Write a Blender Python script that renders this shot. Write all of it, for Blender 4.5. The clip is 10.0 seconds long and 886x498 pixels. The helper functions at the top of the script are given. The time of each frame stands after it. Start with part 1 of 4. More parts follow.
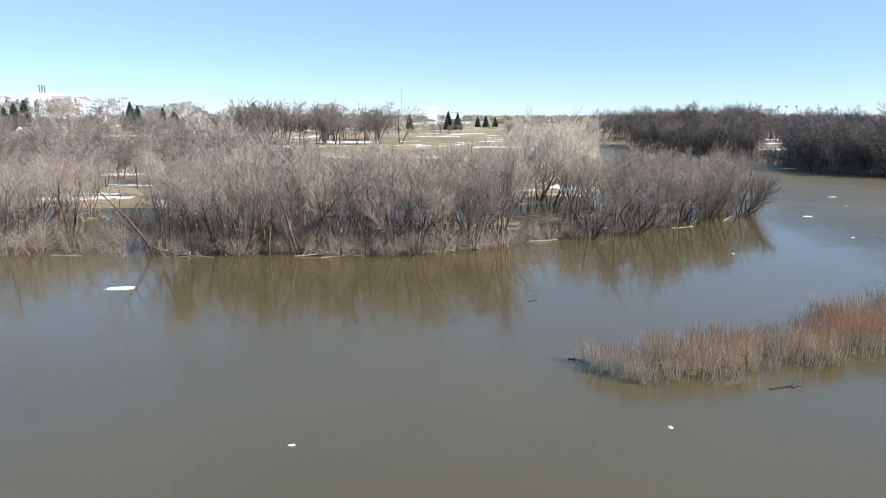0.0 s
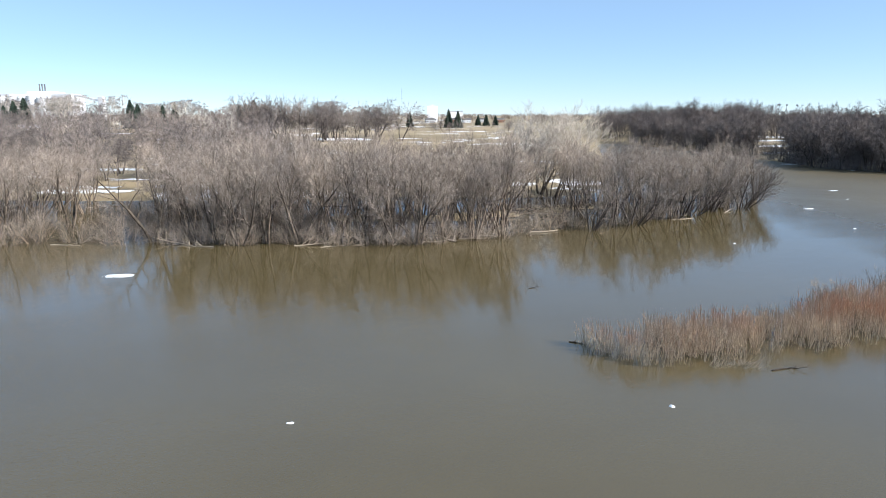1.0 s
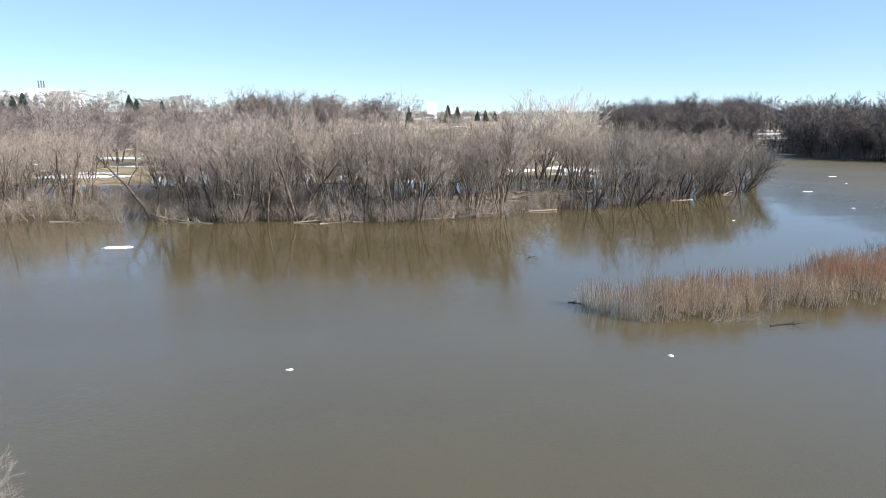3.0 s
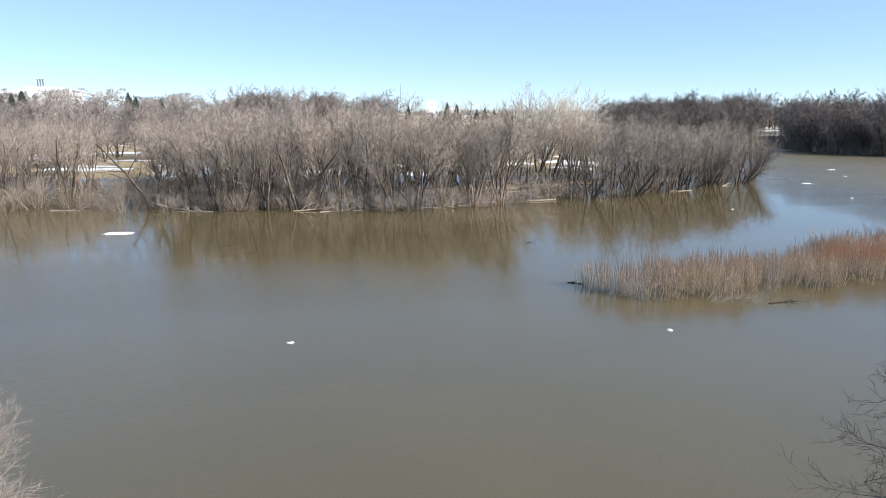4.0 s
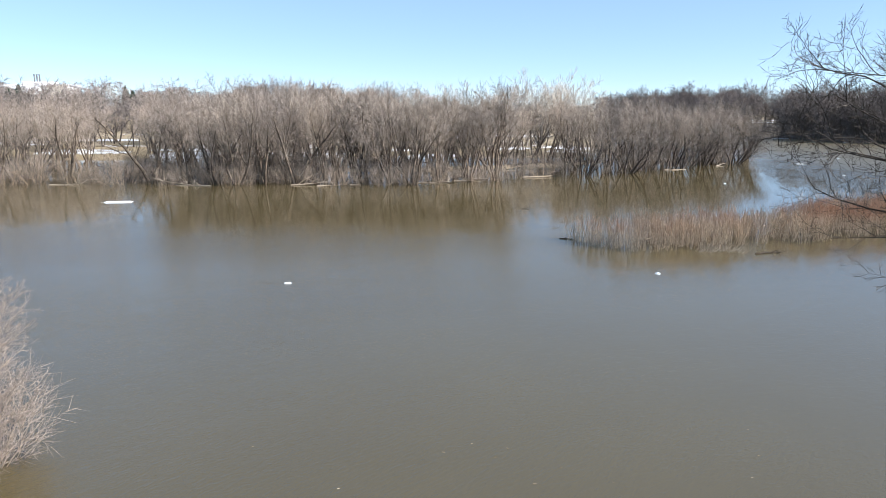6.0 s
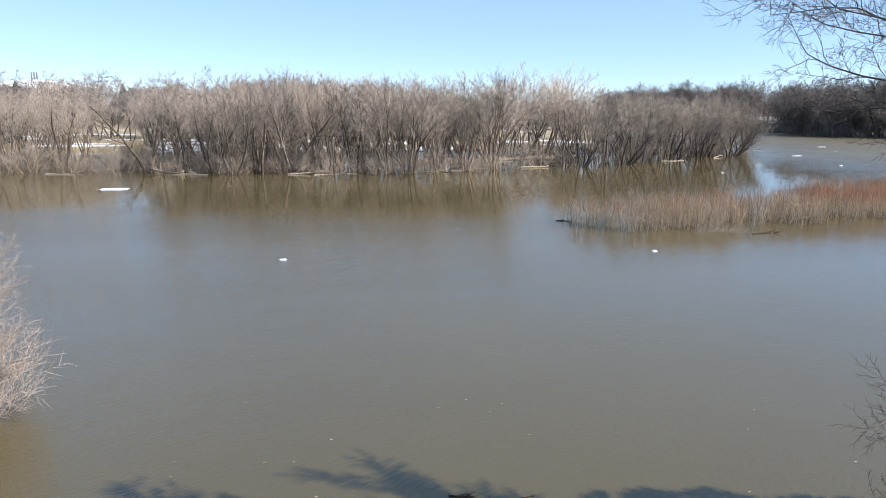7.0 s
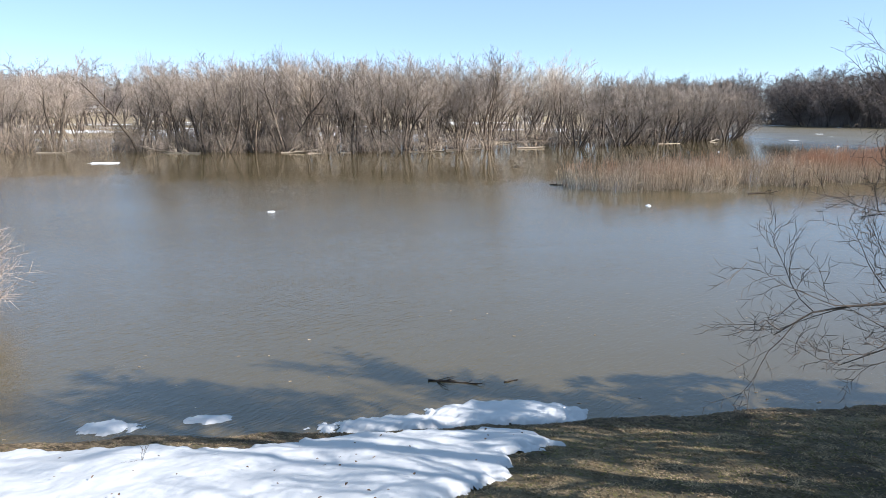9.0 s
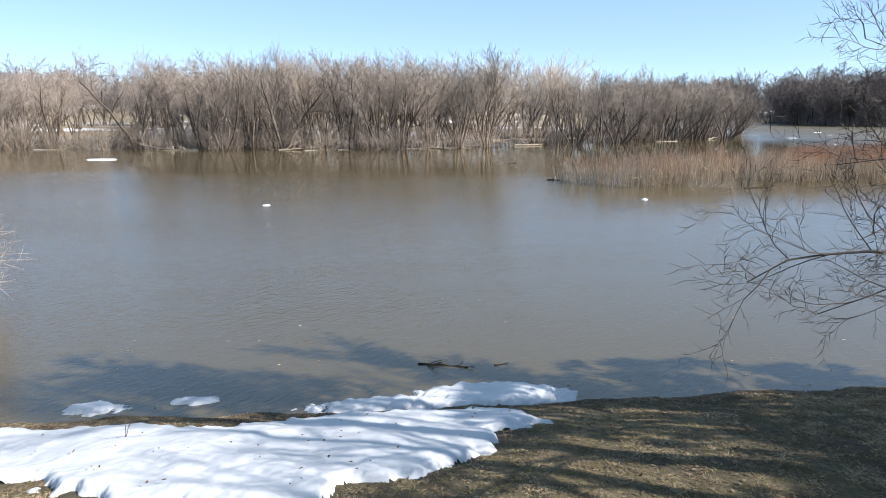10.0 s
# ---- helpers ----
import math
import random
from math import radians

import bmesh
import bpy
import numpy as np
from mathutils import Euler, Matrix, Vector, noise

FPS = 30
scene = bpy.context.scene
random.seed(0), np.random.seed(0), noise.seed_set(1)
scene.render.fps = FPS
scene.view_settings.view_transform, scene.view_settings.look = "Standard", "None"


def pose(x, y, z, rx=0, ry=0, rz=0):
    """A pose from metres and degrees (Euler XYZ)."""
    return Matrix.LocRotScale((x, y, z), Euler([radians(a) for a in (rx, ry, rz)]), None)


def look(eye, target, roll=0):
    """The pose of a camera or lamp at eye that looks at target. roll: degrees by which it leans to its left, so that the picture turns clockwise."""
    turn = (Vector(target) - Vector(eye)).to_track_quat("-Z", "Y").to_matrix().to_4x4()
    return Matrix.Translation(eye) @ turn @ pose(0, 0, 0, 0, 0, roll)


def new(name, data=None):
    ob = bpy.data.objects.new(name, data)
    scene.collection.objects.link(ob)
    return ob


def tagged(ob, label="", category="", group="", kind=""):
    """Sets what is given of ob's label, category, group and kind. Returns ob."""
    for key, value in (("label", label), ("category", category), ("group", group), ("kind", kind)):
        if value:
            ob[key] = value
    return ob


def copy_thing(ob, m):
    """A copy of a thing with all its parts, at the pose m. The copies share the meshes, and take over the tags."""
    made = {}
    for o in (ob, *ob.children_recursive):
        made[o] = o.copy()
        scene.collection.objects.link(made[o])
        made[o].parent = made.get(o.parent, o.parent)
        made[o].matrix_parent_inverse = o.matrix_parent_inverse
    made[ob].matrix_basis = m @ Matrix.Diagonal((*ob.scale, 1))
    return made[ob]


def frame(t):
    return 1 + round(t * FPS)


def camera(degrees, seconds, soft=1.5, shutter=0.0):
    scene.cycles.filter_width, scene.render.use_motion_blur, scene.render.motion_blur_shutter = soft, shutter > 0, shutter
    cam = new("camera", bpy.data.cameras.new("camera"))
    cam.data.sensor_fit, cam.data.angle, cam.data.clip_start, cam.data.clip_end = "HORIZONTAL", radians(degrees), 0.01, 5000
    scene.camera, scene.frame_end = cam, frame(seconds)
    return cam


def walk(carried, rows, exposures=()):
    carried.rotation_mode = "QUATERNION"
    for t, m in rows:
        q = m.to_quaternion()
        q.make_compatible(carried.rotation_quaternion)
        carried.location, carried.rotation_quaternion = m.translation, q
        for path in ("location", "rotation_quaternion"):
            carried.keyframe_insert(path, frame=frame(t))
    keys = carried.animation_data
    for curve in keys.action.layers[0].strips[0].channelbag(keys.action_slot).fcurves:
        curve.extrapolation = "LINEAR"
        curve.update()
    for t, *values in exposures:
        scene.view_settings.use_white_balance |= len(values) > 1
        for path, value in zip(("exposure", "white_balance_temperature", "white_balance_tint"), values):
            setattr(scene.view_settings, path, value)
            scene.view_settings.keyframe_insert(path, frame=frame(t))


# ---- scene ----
cam = camera(68.0, 10.0, 0.55)
# seconds, place, tilt and turn in degrees
PATH = [
    (0.0, -0.000, 0.000, 22.124, 78.396, -0.000),
    (0.5, 0.006, 0.053, 21.298, 78.405, 0.007),
    (1.0, 0.031, 0.065, 20.490, 78.370, 0.024),
    (1.5, 0.041, 0.019, 19.674, 78.342, 0.037),
    (2.0, 0.045, -0.141, 18.886, 78.327, 0.044),
    (2.5, 0.070, -0.434, 17.972, 78.301, 0.011),
    (4.0, -0.018, -1.313, 15.364, 78.244, -0.093),
    (4.5, 0.014, -1.715, 14.555, 78.231, -0.115),
    (5.0, 0.162, -2.274, 13.567, 78.173, -0.161),
    (5.5, 0.229, -2.878, 12.675, 78.096, -0.222),
    (7.0, 0.437, -3.408, 10.254, 77.962, -0.445),
    (7.5, 0.519, -3.431, 9.461, 77.957, -0.524),
    (8.0, 0.610, -3.397, 8.669, 77.949, -0.590),
    (8.5, 0.755, -3.404, 7.791, 77.924, -0.622),
    (9.0, 0.920, -3.409, 6.925, 77.924, -0.649),
    (9.5, 1.054, -3.412, 6.543, 77.907, -0.703),
    (10.0, 1.160, -3.426, 6.475, 77.918, -0.719),
]
walk(cam, [(t, pose(x, y, z, tilt, 0, turn)) for t, x, y, z, tilt, turn in PATH],
     [(0.0, 0.98, 5900, 10.5), (5.5, 1.11, 6000, 11.5), (10.0, 1.19, 6050, 12.5)])

# ---- light ----
SUN_FROM = Vector((0.93, -0.37, 0.0)).normalized()
SUN_HEIGHT = radians(35)
world = bpy.data.worlds.new("world")
scene.world = world
world.use_nodes = True
wn = world.node_tree
sky = wn.nodes.new("ShaderNodeTexSky")
sky.sky_type = 'NISHITA'
sky.sun_disc = False
sky.sun_elevation = SUN_HEIGHT
sky.sun_rotation = math.atan2(SUN_FROM.x, SUN_FROM.y)
sky.air_density, sky.dust_density, sky.ozone_density = 0.65, 0.0, 2.2
background = wn.nodes["Background"]
background.inputs["Strength"].default_value = 0.079
# high thin haze evens out the blue
haze = wn.nodes.new("ShaderNodeMix")
haze.data_type = 'RGBA'
haze.inputs[0].default_value = 0.42
haze.inputs[7].default_value = (3.58, 5.1, 6.4, 1)
wn.links.new(sky.outputs[0], haze.inputs[6])
wn.links.new(haze.outputs[2], background.inputs["Color"])
sun_data = bpy.data.lights.new("sun", 'SUN')
sun_data.energy, sun_data.angle, sun_data.color = 5.0, radians(0.53), (1.0, 0.92, 0.82)
sun = new("sun", sun_data)
sun.matrix_world = look(SUN_FROM * math.cos(SUN_HEIGHT) * 100 + Vector((0, 0, 100 * math.sin(SUN_HEIGHT))), (0, 0, 0))


# ---- materials ----
def material(name, rough=0.85, metal=0.0):
    m = bpy.data.materials.new(name)
    m.use_nodes = True
    b = m.node_tree.nodes["Principled BSDF"]
    b.inputs["Roughness"].default_value = rough
    b.inputs["Metallic"].default_value = metal
    return m, m.node_tree.nodes, m.node_tree.links, b


def node(nodes, kind, **values):
    n = nodes.new(kind)
    for key, value in values.items():
        n.inputs[key.replace("_", " ")].default_value = value
    return n


def ramp(nodes, links, source, stops):
    r = nodes.new("ShaderNodeValToRGB")
    while len(r.color_ramp.elements) < len(stops):
        r.color_ramp.elements.new(0.5)
    for e, (at, c) in zip(r.color_ramp.elements, stops):
        e.position, e.color = at, (*c, 1) if len(c) == 3 else c
    links.new(source, r.inputs["Fac"])
    return r.outputs["Color"]


def mix(nodes, links, fac, a, b, way='MIX'):
    n = nodes.new("ShaderNodeMix")
    n.data_type, n.blend_type = 'RGBA', way
    for slot, v in ((0, fac), (6, a), (7, b)):
        if isinstance(v, bpy.types.NodeSocket):
            links.new(v, n.inputs[slot])
        else:
            n.inputs[slot].default_value = v if slot == 0 else (*v, 1)
    return n.outputs[2]


def bump(nodes, links, height, strength, distance, b, normal=None):
    n = node(nodes, "ShaderNodeBump", Strength=strength, Distance=distance)
    links.new(height, n.inputs["Height"])
    if normal is not None:
        links.new(normal, n.inputs["Normal"])
    links.new(n.outputs[0], b.inputs["Normal"])
    return n.outputs[0]


def bark(name, dark, light, scale=6.0):
    """Wood of limbs and twigs: furrowed grey-brown, a little different on each tree."""
    m, n, l, b = material(name, 0.9)
    where = n.new("ShaderNodeNewGeometry")
    furrow = node(n, "ShaderNodeTexNoise", Scale=scale, Detail=4.0, Roughness=0.65)
    l.new(where.outputs["Position"], furrow.inputs["Vector"])
    colour = ramp(n, l, furrow.outputs["Fac"], [(0.3, dark), (0.7, light)])
    one = n.new("ShaderNodeObjectInfo")
    tone = ramp(n, l, one.outputs["Random"], [(0.0, (0.72, 0.7, 0.7)), (0.5, (1.0, 0.96, 0.92)), (1.0, (1.18, 1.1, 1.0))])
    island = ramp(n, l, where.outputs["Random Per Island"], [(0.0, (0.5, 0.5, 0.5)), (1.0, (1.42, 1.42, 1.42))])
    colour = mix(n, l, 1.0, mix(n, l, 1.0, colour, tone, 'MULTIPLY'), island, 'MULTIPLY')
    l.new(colour, b.inputs["Base Color"])
    b.inputs["Specular IOR Level"].default_value = 0.25
    bump(n, l, furrow.outputs["Fac"], 0.5, 0.02, b)
    return m


BARK_GREY = bark("grey_brown_bark", (0.016, 0.013, 0.011), (0.205, 0.17, 0.135), 0.9)
STEM_BROWN = bark("brown_stems", (0.044, 0.035, 0.029), (0.200, 0.165, 0.135), 0.9)
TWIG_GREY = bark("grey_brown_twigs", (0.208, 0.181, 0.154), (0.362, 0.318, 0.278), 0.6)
TWIG_TAN = bark("tan_twigs", (0.278, 0.222, 0.152), (0.435, 0.365, 0.278), 0.8)
BARK_DARK = bark("dark_bark", (0.030, 0.026, 0.024), (0.078, 0.068, 0.061))
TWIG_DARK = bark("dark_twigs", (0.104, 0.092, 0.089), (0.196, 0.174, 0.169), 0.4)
TWIG_PARK = bark("park_twigs", (0.139, 0.122, 0.115), (0.252, 0.226, 0.213), 0.4)
BARK_PALE = bark("pale_bark", (0.36, 0.34, 0.30), (0.62, 0.59, 0.53))
TWIG_PALE = bark("pale_twigs", (0.50, 0.46, 0.40), (0.68, 0.64, 0.57), 0.5)
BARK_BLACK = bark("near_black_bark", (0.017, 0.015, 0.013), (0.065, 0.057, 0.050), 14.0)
# distance haze is painted into this twig grey
TWIG_HAZE = bark("haze_greyed_twigs", (0.17, 0.162, 0.16), (0.28, 0.268, 0.26), 0.4)
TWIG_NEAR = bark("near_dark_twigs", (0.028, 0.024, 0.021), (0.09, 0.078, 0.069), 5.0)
BARK_BIRCH = bark("sandy_bark", (0.191, 0.152, 0.113), (0.400, 0.335, 0.261), 9.0)
TWIG_SAND = bark("sandy_twigs", (0.225, 0.19, 0.165), (0.375, 0.325, 0.285), 2.0)
DRIFTWOOD = bark("bleached_driftwood", (0.19, 0.16, 0.12), (0.38, 0.335, 0.27), 5.0)
WET_WOOD = bark("wet_dark_wood", (0.013, 0.010, 0.009), (0.044, 0.035, 0.028), 7.0)


def water_material():
    m, n, l, b = material("muddy_river_water", 0.06)
    g = n.new("ShaderNodeNewGeometry")
    silt = node(n, "ShaderNodeTexNoise", Scale=0.03, Detail=5.0, Roughness=0.6)
    l.new(g.outputs["Position"], silt.inputs["Vector"])
    l.new(ramp(n, l, silt.outputs["Fac"], [(0.3, (0.069, 0.053, 0.023)), (0.7, (0.087, 0.068, 0.030))]), b.inputs["Base Color"])
    b.inputs["IOR"].default_value = 1.72
    b.inputs["Specular IOR Level"].default_value = 0.5
    # wind ripples, slanting across the stream, over slow swells
    turn = node(n, "ShaderNodeMapping", Rotation=(0, 0, radians(48)), Scale=(1.7, 0.62, 1.0))
    turn.vector_type = 'TEXTURE'
    l.new(g.outputs["Position"], turn.inputs["Vector"])
    fine = node(n, "ShaderNodeTexNoise", Scale=4.2, Detail=3.0, Roughness=0.55, Distortion=1.1)
    l.new(turn.outputs[0], fine.inputs["Vector"])
    swell = node(n, "ShaderNodeTexNoise", Scale=0.22, Detail=3.0, Roughness=0.5, Distortion=1.2)
    l.new(turn.outputs[0], swell.inputs["Vector"])
    calm = node(n, "ShaderNodeTexNoise", Scale=0.018, Detail=3.0, Roughness=0.6, Distortion=1.5)
    stretch = node(n, "ShaderNodeMapping", Scale=(0.6, 1.8, 1.0))
    l.new(g.outputs["Position"], stretch.inputs["Vector"])
    l.new(stretch.outputs[0], calm.inputs["Vector"])
    amount = ramp(n, l, calm.outputs["Fac"], [(0.36, (0.45, 0.45, 0.45)), (0.64, (1, 1, 1))])
    low = bump(n, l, swell.outputs["Fac"], 0.09, 0.25, b)
    xyz = n.new("ShaderNodeSeparateXYZ")
    l.new(g.outputs["Position"], xyz.inputs[0])

    def reckon(way, first, second):
        c = n.new("ShaderNodeMath")
        c.operation = way
        for slot, v in enumerate((first, second)):
            if isinstance(v, bpy.types.NodeSocket):
                l.new(v, c.inputs[slot])
            else:
                c.inputs[slot].default_value = v
        return c.outputs[0]

    # the wind ruffles the open river and the channel past the wood; a strip under the wood lies sheltered
    uneven = reckon('MULTIPLY', reckon('SUBTRACT', calm.outputs["Fac"], 0.5), 60.0)
    reach = reckon('ADD', xyz.outputs["Y"], uneven)
    open_river = node(n, "ShaderNodeMapRange", From_Min=56.0, From_Max=70.0, To_Min=1.0, To_Max=0.12)
    l.new(reach, open_river.inputs["Value"])
    channel = node(n, "ShaderNodeMapRange", From_Min=58.0, From_Max=104.0, To_Min=0.0, To_Max=6.0)
    l.new(reckon('ADD', xyz.outputs["X"], reckon('MULTIPLY', uneven, 0.6)), channel.inputs["Value"])
    wind = reckon('MAXIMUM', open_river.outputs[0], channel.outputs[0])
    gloss = node(n, "ShaderNodeMapRange", From_Min=0.1, From_Max=6.0, To_Min=0.06, To_Max=0.48)
    l.new(wind, gloss.inputs["Value"])
    l.new(gloss.outputs[0], b.inputs["Roughness"])
    top = node(n, "ShaderNodeBump", Distance=0.022)
    l.new(fine.outputs["Fac"], top.inputs["Height"])
    l.new(reckon('MULTIPLY', amount, wind), top.inputs["Strength"])
    l.new(low, top.inputs["Normal"])
    l.new(top.outputs[0], b.inputs["Normal"])
    return m


def ground_material():
    m, n, l, b = material("dead_grass_ground", 0.95)
    g = n.new("ShaderNodeNewGeometry")
    big = node(n, "ShaderNodeTexNoise", Scale=0.35, Detail=6.0, Roughness=0.65)
    fine = node(n, "ShaderNodeTexNoise", Scale=9.0, Detail=5.0, Roughness=0.7)
    field = node(n, "ShaderNodeTexNoise", Scale=0.012, Detail=4.0, Roughness=0.6)
    for t in (big, fine, field):
        l.new(g.outputs["Position"], t.inputs["Vector"])
    near = ramp(n, l, big.outputs["Fac"], [(0.3, (0.030, 0.025, 0.014)), (0.5, (0.085, 0.069, 0.036)), (0.70, (0.19, 0.155, 0.085))])
    blades = ramp(n, l, fine.outputs["Fac"], [(0.3, (0.45, 0.43, 0.40)), (0.7, (1.35, 1.28, 1.15))])
    near = mix(n, l, 1.0, near, blades, 'MULTIPLY')
    tan = ramp(n, l, field.outputs["Fac"], [(0.35, (0.15, 0.115, 0.06)), (0.6, (0.27, 0.21, 0.12))])
    part_xyz = n.new("ShaderNodeSeparateXYZ")
    l.new(g.outputs["Position"], part_xyz.inputs[0])
    far = node(n, "ShaderNodeMapRange", From_Min=60.0, From_Max=140.0)
    l.new(part_xyz.outputs["Y"], far.inputs["Value"])
    colour = mix(n, l, far.outputs[0], near, tan)
    # old snow lies in drifts on the far side
    drift = node(n, "ShaderNodeTexNoise", Scale=0.03, Detail=6.0, Roughness=0.66, Distortion=0.8)
    wide = node(n, "ShaderNodeMapping", Scale=(0.6, 1.0, 1.0))
    l.new(g.outputs["Position"], wide.inputs["Vector"])
    l.new(wide.outputs[0], drift.inputs["Vector"])
    lying = ramp(n, l, drift.outputs["Fac"], [(0.585, (0, 0, 0)), (0.60, (1, 1, 1))])
    both = n.new("ShaderNodeMath")
    both.operation = 'MULTIPLY'
    l.new(lying, both.inputs[0])
    west = node(n, "ShaderNodeMapRange", From_Min=70.0, From_Max=40.0)
    l.new(part_xyz.outputs["X"], west.inputs["Value"])
    there = n.new("ShaderNodeMath")
    there.operation = 'MULTIPLY'
    l.new(far.outputs[0], there.inputs[0])
    l.new(west.outputs[0], there.inputs[1])
    l.new(there.outputs[0], both.inputs[1])
    colour = mix(n, l, both.outputs[0], colour, (0.80, 0.82, 0.85))
    l.new(colour, b.inputs["Base Color"])
    bump(n, l, fine.outputs["Fac"], 0.8, 0.10, b)
    return m


def snow_material(name, tint=(0.49, 0.50, 0.505), dirt=0.6):
    m, n, l, b = material(name, 0.6)
    g = n.new("ShaderNodeNewGeometry")
    lumps = node(n, "ShaderNodeTexNoise", Scale=4.0, Detail=6.0, Roughness=0.6)
    grit = node(n, "ShaderNodeTexNoise", Scale=22.0, Detail=4.0, Roughness=0.75)
    for t in (lumps, grit):
        l.new(g.outputs["Position"], t.inputs["Vector"])
    soil = ramp(n, l, grit.outputs["Fac"], [(0.66, tint), (0.80, tuple(c * (1 - dirt) for c in tint))])
    l.new(soil, b.inputs["Base Color"])
    b.inputs["Subsurface Weight"].default_value = 0.0
    bump(n, l, lumps.outputs["Fac"], 0.45, 0.05, b)
    return m


def plain(name, colour, rough=0.8, metal=0.0, worn=0.12, scale=3.0):
    m, n, l, b = material(name, rough, metal)
    g = n.new("ShaderNodeNewGeometry")
    t = node(n, "ShaderNodeTexNoise", Scale=scale, Detail=5.0, Roughness=0.65)
    l.new(g.outputs["Position"], t.inputs["Vector"])
    l.new(ramp(n, l, t.outputs["Fac"], [(0.3, tuple(c * (1 - worn) for c in colour)), (0.7, tuple(min(1, c * (1 + worn)) for c in colour))]), b.inputs["Base Color"])
    return m


def thicket_material():
    """Willow shoots: grey-tan at the foot, red at the tips, redder in some stretches."""
    m, n, l, b = material("red_willow_shoots", 0.8)
    g = n.new("ShaderNodeNewGeometry")
    xyz = n.new("ShaderNodeSeparateXYZ")
    l.new(g.outputs["Position"], xyz.inputs[0])
    up = node(n, "ShaderNodeMapRange", From_Min=1.0, From_Max=2.2)
    l.new(xyz.outputs["Z"], up.inputs["Value"])
    patch = node(n, "ShaderNodeTexNoise", Scale=0.16, Detail=2.0)
    l.new(g.outputs["Position"], patch.inputs["Vector"])
    redness = ramp(n, l, patch.outputs["Fac"], [(0.32, (0.12, 0.12, 0.12)), (0.54, (0.88, 0.88, 0.88))])
    both = n.new("ShaderNodeMath")
    both.operation = 'MULTIPLY'
    l.new(redness, both.inputs[0])
    l.new(up.outputs[0], both.inputs[1])
    stem = ramp(n, l, g.outputs["Random Per Island"], [(0.0, (0.20, 0.155, 0.11)), (0.5, (0.54, 0.445, 0.325)), (1.0, (0.80, 0.69, 0.54))])
    tip = ramp(n, l, g.outputs["Random Per Island"], [(0.0, (0.34, 0.175, 0.10)), (1.0, (0.58, 0.35, 0.22))])
    l.new(mix(n, l, both.outputs[0], stem, tip), b.inputs["Base Color"])
    return m


WATER = water_material()
GROUND = ground_material()
SNOW = snow_material("old_wet_snow")
ICE = snow_material("floating_ice", (0.62, 0.65, 0.67), 0.5)
SHOOTS = thicket_material()
NEEDLES = plain("spruce_needles", (0.022, 0.04, 0.024), 0.8, 0, 0.4, 1.5)
THATCH = bark("dead_grass_blades", (0.061, 0.047, 0.026), (0.400, 0.322, 0.204), 1.6)
GREEN_THATCH = bark("green_grass_blades", (0.078, 0.087, 0.026), (0.174, 0.165, 0.061), 4.0)
LEAF = plain("dry_oak_leaf", (0.12, 0.07, 0.035), 0.8, 0, 0.5, 9.0)
WHITE_WALL = plain("white_sheet_wall", (0.78, 0.79, 0.80), 0.6, 0, 0.05, 0.1)
GREY_WALL = plain("grey_sheet_wall", (0.55, 0.56, 0.57), 0.6, 0, 0.1, 0.1)
DARK_ROOF = plain("dark_roofing", (0.10, 0.095, 0.09), 0.9, 0, 0.2, 0.5)
STEEL = plain("weathered_steel", (0.16, 0.16, 0.17), 0.5, 0.4, 0.2, 0.5)
RED_WALL = plain("brown_brick_wall", (0.22, 0.12, 0.08), 0.9, 0, 0.2, 0.8)
GLASS = plain("dark_window_glass", (0.02, 0.022, 0.025), 0.08, 0, 0.1, 1.0)


# ---- building helpers ----
def mesh_of(name, verts, faces, mat, smooth=False):
    me = bpy.data.meshes.new(name)
    me.from_pydata(verts, [], faces)
    me.materials.append(mat)
    if smooth:
        me.polygons.foreach_set("use_smooth", [True] * len(me.polygons))
    me.update()
    return me


def part(name, me, parent, label=""):
    ob = new(name, me)
    ob.parent = parent
    return tagged(ob, label)


def step(a, b, v):
    t = np.clip((v - a) / (b - a), 0, 1)
    return t * t * (3 - 2 * t)


class Wood:
    """Collects tapering tubes and twigs into one mesh."""

    def __init__(self):
        self.v, self.f = [], []

    def tube(self, points, radii, sides):
        base, n = len(self.v), len(points)
        side = None
        for i, (p, r) in enumerate(zip(points, radii)):
            d = (points[min(i + 1, n - 1)] - points[max(i - 1, 0)])
            if side is None:
                side = d.orthogonal().normalized()
            side = (side - d * (side.dot(d) / max(d.length_squared, 1e-9))).normalized()
            other = d.cross(side).normalized()
            for k in range(sides):
                a = 2 * math.pi * k / sides
                self.v.append(tuple(p + (side * math.cos(a) + other * math.sin(a)) * r))
        for i in range(n - 1):
            for k in range(sides):
                a, b = base + i * sides + k, base + i * sides + (k + 1) % sides
                self.f.append((a, b, b + sides, a + sides))
        self.f.append(tuple(base + (n - 1) * sides + k for k in range(sides)))

    def twig(self, p, q, r):
        base, d = len(self.v), q - p
        a = d.orthogonal().normalized() * r
        b = d.cross(a).normalized() * r
        self.v += [tuple(p + a), tuple(p - a * 0.5 + b * 0.87), tuple(p - a * 0.5 - b * 0.87), tuple(q)]
        self.f += [(base, base + 1, base + 3), (base + 1, base + 2, base + 3), (base + 2, base, base + 3)]


def wobble(rng, amount):
    return Vector((rng.gauss(0, amount), rng.gauss(0, amount), rng.gauss(0, amount)))


